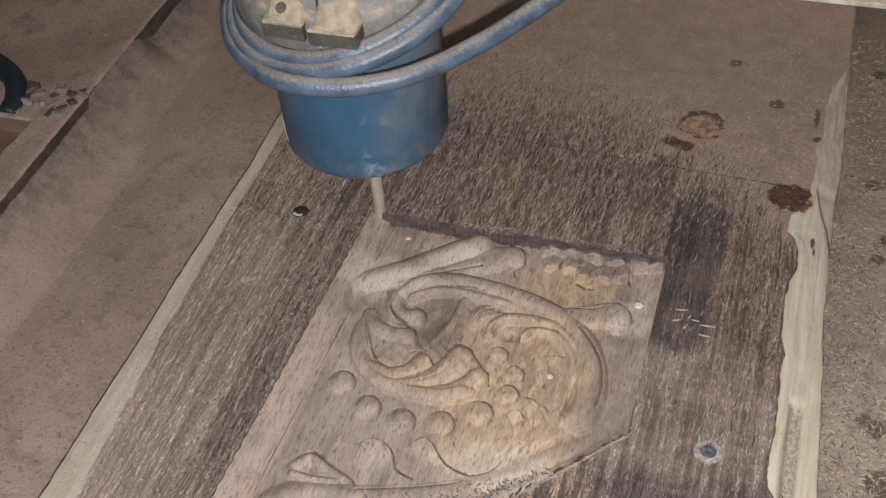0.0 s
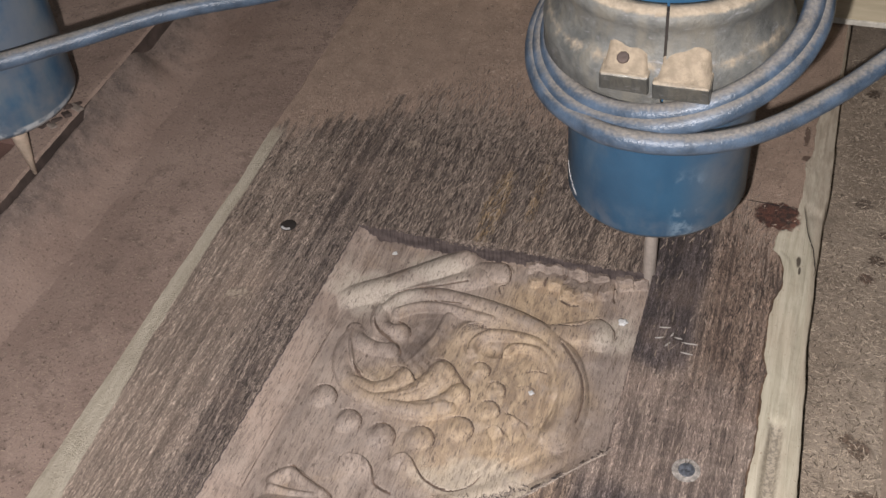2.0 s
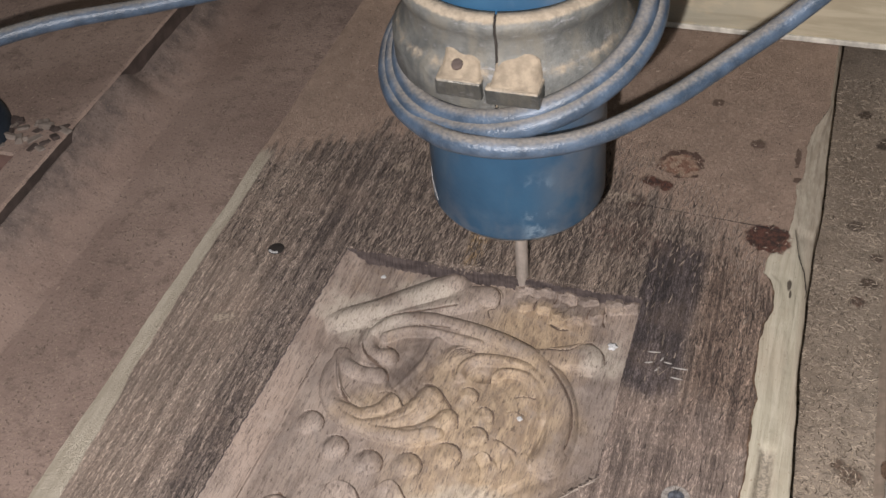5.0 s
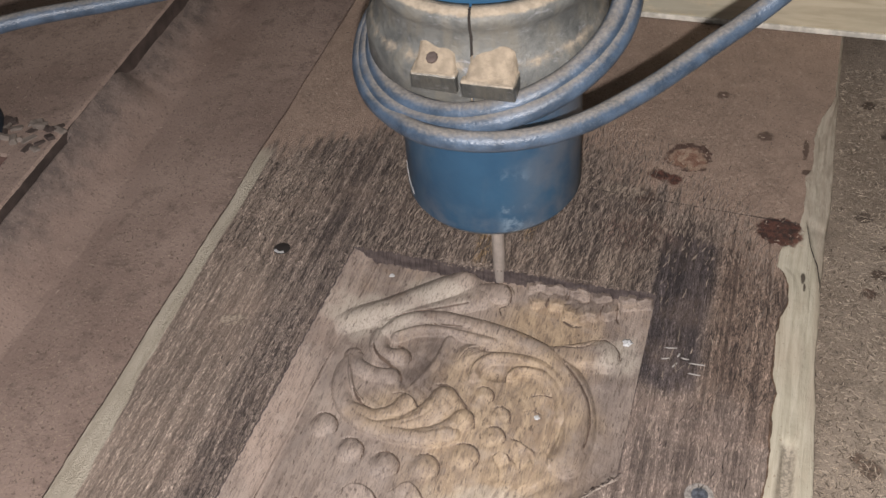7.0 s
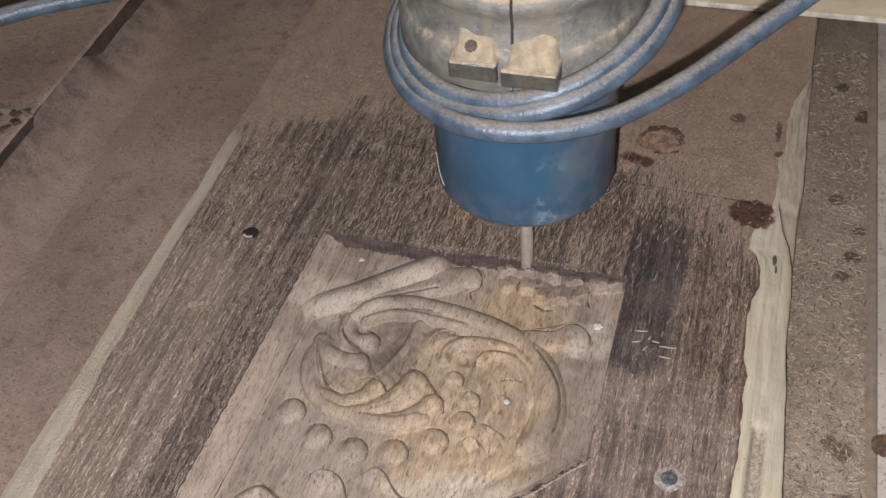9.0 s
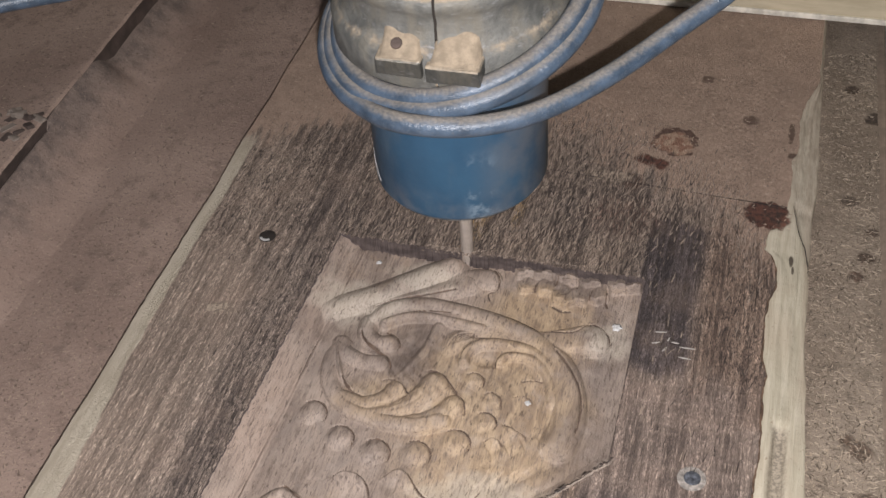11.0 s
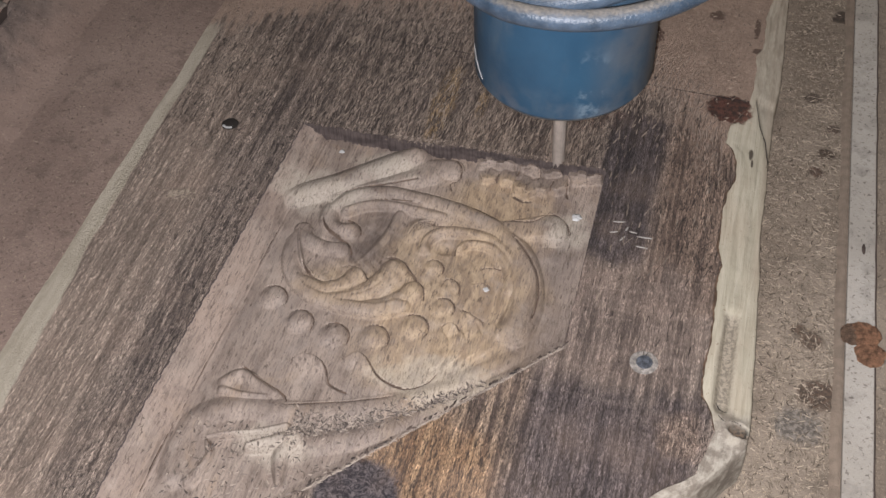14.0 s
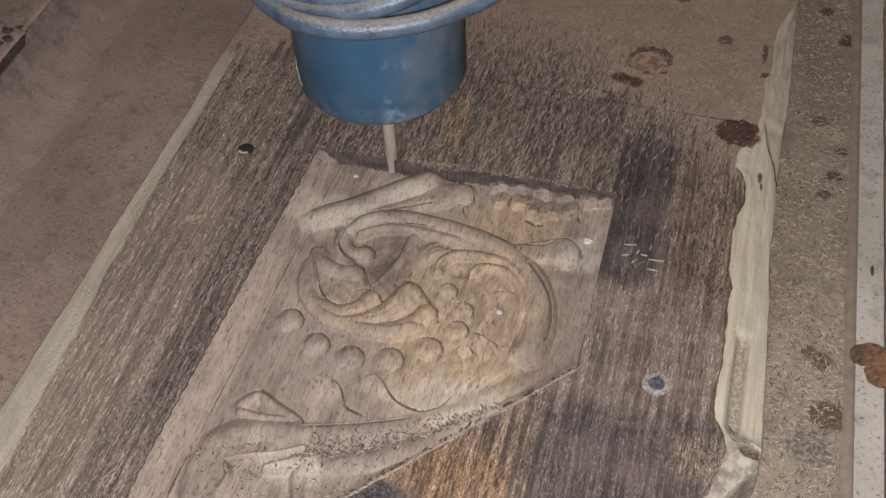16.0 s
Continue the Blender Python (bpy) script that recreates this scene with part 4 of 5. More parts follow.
def plank():
    root = new("carved_plank")
    tagged(root, "dark brown hardwood plank with pale waney edge and carved scroll relief", "wooden plank")
    xs = axis([-0.0754, (-0.058, 0.0024), (-0.0095, 0.004), (0.1538, 0.00038), (0.205, 0.003)])
    ys = axis([-0.42, (-0.26, 0.008), (-0.215, 0.003), (0.0062, 0.00038), (0.075, 0.0012), (0.2, 0.002), (0.55, 0.006)])
    nx, ny = len(xs), len(ys)
    face = np.interp(ys, [v[0] / 1000 for v in HEART], [v[1] / 1000 for v in HEART]) + wob(ys, 0.0007, 110, 8.0) + wob(ys, 0.0004, 330, 2.0)
    rim = np.interp(ys, [v[0] / 1000 for v in RIM], [v[1] / 1000 for v in RIM]) + wob(ys, 0.0008, 40, 5.2) + wob(ys, 0.0003, 200, 1.2)
    face = np.minimum(face, rim - 0.0012)
    X = np.repeat(xs[None, :], ny, 0)
    k = smooth(0.16, 0.205, xs)[None, :]
    X = X + k * (face - 0.205)[:, None] * ((xs > 0.155)[None, :])
    Y = np.repeat(ys[:, None], nx, 1)
    left = smooth(-0.06, -0.0754, xs)[None, :] * (wob(ys, 0.0012, 24, 1.0) + wob(ys, 0.0004, 160, 3.0))[:, None]
    X = X + left
    Z, inside, cut = plank_face(X, Y)
    grid = np.stack([X, Y, Z + H], -1)
    idx = (np.arange(ny - 1)[:, None] * nx + np.arange(nx - 1)[None, :])
    quads = np.stack([idx, idx + 1, idx + 1 + nx, idx + nx], -1)
    n4 = inside[:-1, :-1].astype(int) + inside[:-1, 1:] + inside[1:, :-1] + inside[1:, 1:]
    verts = grid.reshape(-1, 3)
    panel = quads[n4 == 4]
    # groove faces take the dark material, so their shade is in the colour
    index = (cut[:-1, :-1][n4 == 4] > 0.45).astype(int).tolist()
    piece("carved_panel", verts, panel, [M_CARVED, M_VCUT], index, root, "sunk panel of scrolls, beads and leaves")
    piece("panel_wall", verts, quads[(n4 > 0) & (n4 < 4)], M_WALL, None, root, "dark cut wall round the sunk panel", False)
    # the face, with its straight side and ends
    top = quads[n4 == 0]
    side0 = len(verts)
    low = np.stack([X[:, 0], ys, np.full(ny, 0.0002)], -1)
    sides = [(side0 + ny + j, side0 + ny + j + 1, side0 + j + 1, side0 + j) for j in range(ny - 1)]
    piece("sawn_face", np.concatenate([verts, low, grid[:, 0]]), np.concatenate([top.reshape(-1, 4), np.array(sides)]), M_PLANK, None, root, "rough-sawn dark face with a pale sapwood strip")
    # the waney edge: nearly level, then a sheer drop; with a bark pocket and a knot hole near its end
    n, cols = 26, []
    for i in range(n + 1):
        t = i / n
        xw = face + (rim - face) * min(1.0, t / 0.86)
        fall = 0.0005 + 0.0045 * t ** 1.6
        zw = H - fall + (wob(ys, 0.0008, 22, 20 + i * 0.22) + wob(ys, 0.0003, 130, 60 + i * 0.7)) * math.sin(math.pi * min(1.0, t / 0.9))
        pocket = np.exp(-((xw - 0.2185) / 0.0028) ** 4) * smooth(-0.062, -0.074, ys) * smooth(-0.120, -0.114, ys)
        bore = np.exp(-(((xw - 0.2262) / 0.0036) ** 2 + ((ys + 0.1245) / 0.0024) ** 2) ** 2)
        swell = np.exp(-(((xw - 0.2255) / 0.0068) ** 2 + ((ys + 0.1245) / 0.005) ** 2) ** 2)
        step = 0.0016 * smooth(0.0, 0.0012, xw - (0.2165 + (0.069 - ys) * 0.22)) * smooth(0.028, 0.034, ys) * smooth(0.074, 0.068, ys)
        zw = zw - 0.0032 * pocket - 0.0085 * bore + 0.0014 * swell - step
        if t > 0.86:
            u = (t - 0.86) / 0.14
            xw = rim + 0.0006 * math.sin(math.pi * u)
            zw = zw * (1 - u) + 0.0004 * u
        cols.append(np.stack([xw, ys, np.maximum(zw, 0.0003)], -1))
    wane = np.stack(cols, 1)
    w = n + 1
    idx = (np.arange(ny - 1)[:, None] * w + np.arange(n)[None, :])
    quads = np.stack([idx, idx + 1, idx + 1 + w, idx + w], -1).reshape(-1, 4)
    edge = piece("waney_edge", wane.reshape(-1, 3), quads, M_SAP, None, root, "pale cream sapwood edge with a bark pocket and knot hole")
    # the thin dark seam of inner bark between heartwood and sapwood
    pick = [j for j in range(ny) if -0.128 < ys[j] < 0.034]
    bits, strip = [], []
    for j in pick:
        wd = 0.0003 + 0.0008 * abs(noise.noise(Vector((ys[j] * 140, 4.4, 0)))) + 0.0012 * max(0.0, noise.noise(Vector((ys[j] * 35, 9.4, 0))))
        bits += [(face[j] - wd, ys[j], H + 0.0003), (face[j] + wd * 0.3, ys[j], H + 0.0002)]
    for k in range(len(pick) - 1):
        strip.append((2 * k, 2 * k + 1, 2 * k + 3, 2 * k + 2))
    piece("bark_seam", bits, strip, M_BARK, None, root, "thin dark brown bark seam")
    # drying cracks in the sapwood: thin dark ribbons
    for way in (((0.2165, 0.069), (0.2195, 0.054), (0.2235, 0.044), (0.2255, 0.031), (0.2252, 0.024)), ((0.2165, -0.1125), (0.2190, -0.1160), (0.2215, -0.1175)), ((0.2175, -0.1200), (0.2200, -0.1225), (0.2245, -0.1215), (0.2285, -0.1218))):
        pts = []
        for (ax, ay), (bx, by) in zip(way, way[1:]):
            for q in range(6):
                pts.append((ax + (bx - ax) * q / 6, ay + (by - ay) * q / 6))
        bits = []
        for i, (x, y) in enumerate(pts):
            j = int(np.argmin(np.abs(ys - y)))
            z = float(np.interp(x, wane[j, :n - 3, 0], wane[j, :n - 3, 2]))
            wd = 0.00019 * (0.4 + math.sin(math.pi * i / (len(pts) - 1))) * (1 + 0.5 * noise.noise(Vector((x * 700, y * 700, 0))))
            dx = 0.0003 * noise.noise(Vector((x * 300, y * 300, 5)))
            bits += [(x - wd + dx, y - wd * 0.4, z + 0.00035), (x + wd + dx, y + wd * 0.4, z + 0.00035)]
        piece("crack", bits, [(2 * i, 2 * i + 1, 2 * i + 3, 2 * i + 2) for i in range(len(pts) - 1)], M_HOLE, None, edge, "fine dark drying crack")
    # screws that hold it down: one sunk in its hole with a bright rim, one flush
    hole = part("screw_hole", lathe([(0, 0.0004), (0.0039, 0.0004), (0.0044, 0.0)], 20, centre=(-0.034, -0.0045)), M_HOLE, root, "countersunk screw hole")
    hole.location.z = H - 0.0001
    chip = part("hole_rim", lathe([(0.0026, 0.0), (0.0030, 0.0007), (0.0041, 0.0004)], 12, math.radians(-140), math.radians(-50), (-0.034, -0.0045)), M_WHITE, hole, "bright torn rim of the hole")
    chip.location.z = 0.0004
    ring = part("screw_hole", lathe([(0, 0.0002), (0.0050, 0.0003), (0.0058, 0.0)], 22, centre=(0.186, -0.102)), M_RIM, root, "crumbled pale rim round a screw")
    ring.location.z = H
    head = part("screw_head", lathe([(0, 0.0007), (0.0010, 0.0007), (0.0012, 0.0010), (0.0030, 0.0010), (0.0034, 0.0005)], 22, centre=(0.1862, -0.1022)), M_SCREW, ring, "dark zinc screw head")
    head.location.z = 0.0002
    return root


setting()
plank()


def spindle(name, label, off, nut, tail):
    """A round blue router motor in its cast clamp, with the cable coiled round it; origin on its axis at the bed."""
    root = new(name)
    tagged(root, label, "spindle motor", "router spindles")
    R, zb = 0.0386, 0.0820 if nut else 0.0860
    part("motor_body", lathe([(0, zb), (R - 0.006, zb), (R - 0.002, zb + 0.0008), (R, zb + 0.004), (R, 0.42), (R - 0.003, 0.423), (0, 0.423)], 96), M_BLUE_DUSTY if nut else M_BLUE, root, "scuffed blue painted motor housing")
    arc = [((R - 0.0001) * math.cos(math.radians(v)), (R - 0.0001) * math.sin(math.radians(v)), 0.1025 - 0.0085 * ((v + 160) / 15) ** 0.7) for v in range(-160, -141, 3)]
    part("paint_scratch", tube(arc, 0.0003, 6), M_WHITE, root, "bright scratch in the blue paint")
    part("end_plate", lathe([(0, zb - 0.0012), (R - 0.010, zb - 0.0012), (R - 0.008, zb)], 64), M_STEEL, root, "dark steel end plate")
    if nut:
        part("collet_nut", lathe([(0, 0.062), (0.0058, 0.062), (0.0085, 0.066), (0.0090, 0.077), (0.0105, 0.0835)], 6), M_NUT, root, "dust-caked collet nut")
        part("cutter", lathe([(0, 0.0305), (0.0010, 0.031), (0.0050, 0.063)], 24), M_NUT, root, "tapered dusty cutter")
    else:
        part("collet_nut", lathe([(0, 0.078), (0.009, 0.078), (0.0115, 0.081), (0.0115, 0.0875)], 6), M_STEEL, root, "steel collet nut")
        part("cutter", lathe([(0, 0.0215), (0.0026, 0.0218), (0.0031, 0.023), (0.0031, 0.079)], 24), M_STEEL, root, "spinning steel cutter")
    # clamp: a split ring with a dusty upper lip and two deep bolted ears in front
    a0, a1 = math.radians(-82 + 0.7), math.radians(278 - 0.7)
    ring = lathe([(R + 0.0005, 0.164), (R + 0.0080, 0.163), (R + 0.0098, 0.165), (R + 0.0098, 0.1765), (R + 0.0072, 0.1795), (R + 0.0050, 0.1835), (R + 0.0042, 0.1915), (R + 0.0056, 0.1945), (R + 0.0066, 0.1970), (R + 0.0062, 0.2000), (R + 0.0040, 0.2022), (R + 0.0005, 0.2026), (R + 0.0005, 0.164)], 96, a0, a1)
    clamp = part("clamp", ring, M_CLAMP, root, "cast aluminium clamp caked with sawdust")
    for side, w, z1 in ((-1, 0.0182, 0.1785), (1, 0.0204, 0.1768)):
        x0, x1 = (0.0034, w + 0.0035) if side > 0 else (-w + 0.0020, 0.0018)
        ear = box(x0, x1, -0.0512, -0.0400, z1 - 0.0072, z1, 0.0011, 3)
        for v in ear.verts:
            v.co.z += 0.10 * (v.co.y + 0.0512) + 0.0012 * noise.noise(v.co * 220)
            v.co.x += 0.0009 * noise.noise(v.co * 180 + Vector((9, 0, 0)))
        eo = part("clamp_ear", ear, M_EAR, clamp, "dusty clamp ear with a bare metal front", False)
        # sawdust that slopes from the ear up to the ring
        n = 15
        us = np.linspace(x0 + 0.0008, x1 - 0.0008, n)
        bm = bmesh.new()
        rows = []
        for j in range(n):
            y = -0.0502 + 0.0100 * j / (n - 1)
            rise = 0.0085 * (j / (n - 1)) ** 1.3
            rows.append([bm.verts.new((u, y, z1 + 0.10 * (y + 0.0512) - 0.0004 + max(0.0, math.sin(math.pi * i / (n - 1))) ** 0.14 * (0.0008 + rise + 0.0014 * noise.noise(Vector((u * 160, y * 160, side))) * min(1, j / 3)))) for i, u in enumerate(us)])
        for p, q in zip(rows, rows[1:]):
            for i in range(n - 1):
                bm.faces.new((p[i], p[i + 1], q[i + 1], q[i]))
        part("dust_cake", bm, M_CAKE, eo, "tan sawdust caked on the ear")
    # near-black filler block gives the clamp's split its shade by colour
    part("slot_shade", box(0.0051, 0.0066, -0.0425, -0.0392, 0.1645, 0.2015), M_HOLE, clamp, "dark filler for the shade in the split clamp", False)
    socket = part("bolt_socket", lathe([(0, 0.0003), (0.0012, 0.0004), (0.0021, 0.0003), (0.0024, -0.0004)], 9), M_CHIP_SHADE, clamp, "dark bolt socket in the dust", False)
    socket.matrix_basis = pose(-0.0085, -0.0462, 0.1829, 40)
    # cable: two turns round the clamp, then away over the bed
    def turn(r, drop, a):
        t = math.radians(a)
        return (0.0040 + r * math.cos(t), r * math.sin(t), 0.1755 - drop + 0.0095 * math.cos(t) + 0.0135 * math.sin(t))
    coil = [turn(0.0500, 0.0, a) for a in range(-250, 111, 20)]
    part("cable_turn", tube(coil, 0.0041, 14, 0.02), M_CABLE, root, "dusty grey-blue motor cable coil")
    coil = [turn(0.0535, 0.0032, a) for a in range(-250, 111, 20)]
    part("cable_turn", tube(coil, 0.0041, 14, 0.02), M_CABLE, root, "dusty grey-blue motor cable coil")
    out = [turn(0.0560, 0.0045 + 0.001 * smooth(-220, -120, a), a) for a in range(-250, -119, 18)] + list(tail)
    part("cable", tube(out, 0.0041, 14, 0.02), M_CABLE, root, "dusty grey-blue motor cable")
    # mounting plate that carries it
    part("mounting_plate", box(-0.040, 0.046, 0.056, 0.068, 0.192, 0.46, 0.002), M_CLAMP, root, "dusty cast mounting plate")
    root.location = (off, 0.006, 0)
    return root


SPINDLE_1 = spindle("spindle_motor", "round blue router motor with dusty clamp and coiled grey cable", 0.0, False,
                    [(-0.008, -0.0590, 0.1565), (0.018, -0.0575, 0.1562), (0.043, -0.0455, 0.1572), (0.066, -0.023, 0.1604), (0.088, 0.002, 0.1672), (0.112, 0.022, 0.1808), (0.14, 0.04, 0.208), (0.18, 0.06, 0.27), (0.2, 0.07, 0.34)])
SPINDLE_2 = spindle("spindle_motor", "second round blue-grey router motor with tapered cutter and cable", -0.342, True,
                    [(-0.010, -0.0600, 0.152), (0.018, -0.0600, 0.146), (0.045, -0.048, 0.144), (0.075, -0.02, 0.143), (0.11, 0.01, 0.144), (0.15, 0.040, 0.141), (0.2, 0.075, 0.141), (0.26, 0.115, 0.150), (0.33, 0.15, 0.20), (0.36, 0.16, 0.3)])


def batten():
    ob = part("batten", box(-0.5, 0.62, TOP_Y, TOP_Y + 0.022, H + 0.0005, H + 0.075, 0.0015), M_BEAM, smooth=False)
    tagged(ob, "pale cream wooden batten laid across the planks", "wooden batten")
    part("bottom_edge", box(-0.5, 0.62, TOP_Y - 0.0012, TOP_Y + 0.001, H + 0.0006, H + 0.004, 0.0005), M_LIP, ob, "chipped whitish bottom edge", False)


def side_plank():
    """The next plank along the bed, with the corner of its own sunk panel."""
    xs = axis([-0.5, (-0.24, 0.02), (-0.1975, 0.0012)])
    ys = axis([-0.42, (-0.06, 0.01), (0.075, 0.0015), (0.55, 0.008)])
    X, Y = np.meshgrid(xs, ys)
    rec = smooth(-0.2185, -0.2215, X - 0.06 * np.clip(Y, -0.2, 0.05)) * smooth(0.034, 0.030, Y)
    chipped = np.array([noise.noise(Vector((y * 130, 3.3, 0))) for y in ys])[:, None] * smooth(-0.2025, -0.1975, X)
    Z = H - 0.009 * rec - 0.0012 * np.abs(chipped)
    ny, nx = Z.shape
    Z[:, -1] -= 0.0015
    verts = np.stack([X, Y, Z], -1).reshape(-1, 3).tolist()
    faces = [(j * nx + i, j * nx + i + 1, (j + 1) * nx + i + 1, (j + 1) * nx + i) for j in range(ny - 1) for i in range(nx - 1)]
    mats = [1 if rec[j, i] > 0.5 else 0 for j in range(ny - 1) for i in range(nx - 1)]
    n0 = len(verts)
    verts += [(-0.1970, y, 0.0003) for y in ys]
    # side face coloured dark to paint in the shade of the gap
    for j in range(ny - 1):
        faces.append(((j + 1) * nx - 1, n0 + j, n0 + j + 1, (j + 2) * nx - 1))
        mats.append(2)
    me = bpy.data.meshes.new("dusty_plank")
    me.from_pydata(verts, [], faces)
    ob = link("dusty_plank", me, [M_BOARD_L, M_PANEL2, M_CHIP_SHADE], smooth=False)
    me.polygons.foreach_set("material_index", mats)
    tagged(ob, "neighbouring plank dulled by thick brown sawdust", "wooden plank")
    # sawdust heaped against its side
    xs2, ys2 = axis([-0.1972, (-0.150, 0.0010)]), axis([-0.42, (-0.06, 0.008), (0.30, 0.003)])
    X, Y = np.meshgrid(xs2, ys2)
    lump = np.array([noise.fractal(Vector((x * 70, y * 45, 2.0)), 1.0, 2.0, 4) for x, y in zip(X.ravel(), Y.ravel())]).reshape(X.shape)
    u = np.clip((X + 0.1972) / (0.030 + 0.008 * smooth(0.12, 0.0, Y)), 0, 1)
    full = smooth(0.140, 0.118, Y + 0.006 * lump)
    slit = smooth(0.064, 0.052, Y + 0.004 * lump) * smooth(-0.1948, -0.1958, X - 0.0008 * lump)
    Z = ((0.0175 + 0.0105 * full) * (1 - u) ** (1.7 - 0.3 * full) + 0.0013 * lump * (u < 0.98)) * (u < 1) * (1 - 0.75 * slit) + 0.0004
    verts = np.stack([X, Y, np.maximum(Z, -0.001)], -1).reshape(-1, 3).tolist()
    ny, nx = Z.shape
    faces = [(j * nx + i, j * nx + i + 1, (j + 1) * nx + i + 1, (j + 1) * nx + i) for j in range(ny - 1) for i in range(nx - 1)]
    me = bpy.data.meshes.new("sawdust_heap")
    me.from_pydata(verts, [], faces)
    ob = link("sawdust_heap", me, [M_HEAP, M_CHIP_SHADE])
    # slit faces get the dark colour as the painted shade of a narrow gap
    tone = np.where(slit > 0.5, 1, 0)[:-1, :-1]
    me.polygons.foreach_set("material_index", tone.ravel().tolist())
    tagged(ob, "brown sawdust heaped along the plank's side", "sawdust", kind="stuff")
    # broken chips at the panel's corner, and a dark rubber hose end beside them
    rnd = random.Random(5)
    for i in range(26):
        x, y = -0.218 + rnd.uniform(-0.022, 0.017), 0.052 + rnd.uniform(-0.013, 0.012)
        c = box(-rnd.uniform(0.002, 0.006), rnd.uniform(0.002, 0.006), -rnd.uniform(0.001, 0.0028), rnd.uniform(0.001, 0.0028), 0, rnd.uniform(0.0015, 0.004), 0.0005, 1)
        for v in c.verts:
            v.co += Vector((noise.noise(v.co * 500 + Vector((i, 0, 0))), noise.noise(v.co * 500 + Vector((0, i, 3))), 0.5 * noise.noise(v.co * 500 + Vector((5, 0, i))))) * 0.0016
        ch = part("broken_chip", c, M_CHIP_G if i % 2 else M_CHIP_SHADE, smooth=False)
        ch.matrix_basis = pose(x, y, H - 0.0008, rnd.uniform(-12, 12), rnd.uniform(-12, 12), rnd.uniform(0, 360))
        tagged(ch, "splintered wood chip lying on the dusty plank", "wood chip", "broken chips")
    hose = part("rubber_hose", tube([(-0.300, 0.082, 0.036), (-0.270, 0.074, 0.036), (-0.246, 0.062, 0.034), (-0.237, 0.048, 0.030), (-0.236, 0.036, 0.0278)], 0.0065, 16), M_NAVY)
    tagged(hose, "short dark navy rubber hose lying in the panel recess", "rubber hose")


def slivers(name, label, category, spots, mat, seed, length, width, lift, lean=0.0, curl=0.0):
    """Many thin splinters at the places given, as one piece of stuff."""
    rnd = random.Random(seed)
    verts, faces = [], []
    for x, y, z, heading in spots:
        n = rnd.uniform(*length)
        w = rnd.uniform(*width)
        a = heading + rnd.gauss(0, lean)
        d, q = Vector((math.sin(a), math.cos(a), 0)), Vector((math.cos(a), -math.sin(a), 0))
        up = rnd.uniform(*lift)
        b = len(verts)
        side = rnd.uniform(-curl, curl)
        for k, ww in ((0.0, 0.7), (0.5, 1.0), (1.0, 0.15)):
            p = Vector((x, y, z)) + d * n * k + q * side * n * k * k + Vector((0, 0, up * n * k + w * 0.3))
            verts += [p - q * w * ww / 2, p + Vector((0, 0, w * 0.35 * ww)), p + q * w * ww / 2]
        for k in (0, 3):
            for i in (0, 1):
                faces.append((b + k + i, b + k + i + 1, b + k + i + 4, b + k + i + 3))
    me = bpy.data.meshes.new(name)
    me.from_pydata([tuple(v) for v in verts], [], faces)
    ob = link(name, me, mat, smooth=False)
    tagged(ob, label, category, kind="stuff")
    return ob


def sliver_mat(name, dark, light, power=1.0):
    m = Mat(name, 0.75)
    geo = m.n.new("ShaderNodeNewGeometry")
    f = m.math("POWER", geo.outputs["Random Per Island"], power)
    return m.done(m.mix(f, dark, light), 0.75)


def in_panel(x, y):
    return -0.002 + 0.04 * y < x < 0.1545 and y < 0.0055 and (y * 1000 + 101) + 1.07 * (153 - x * 1000) > -3


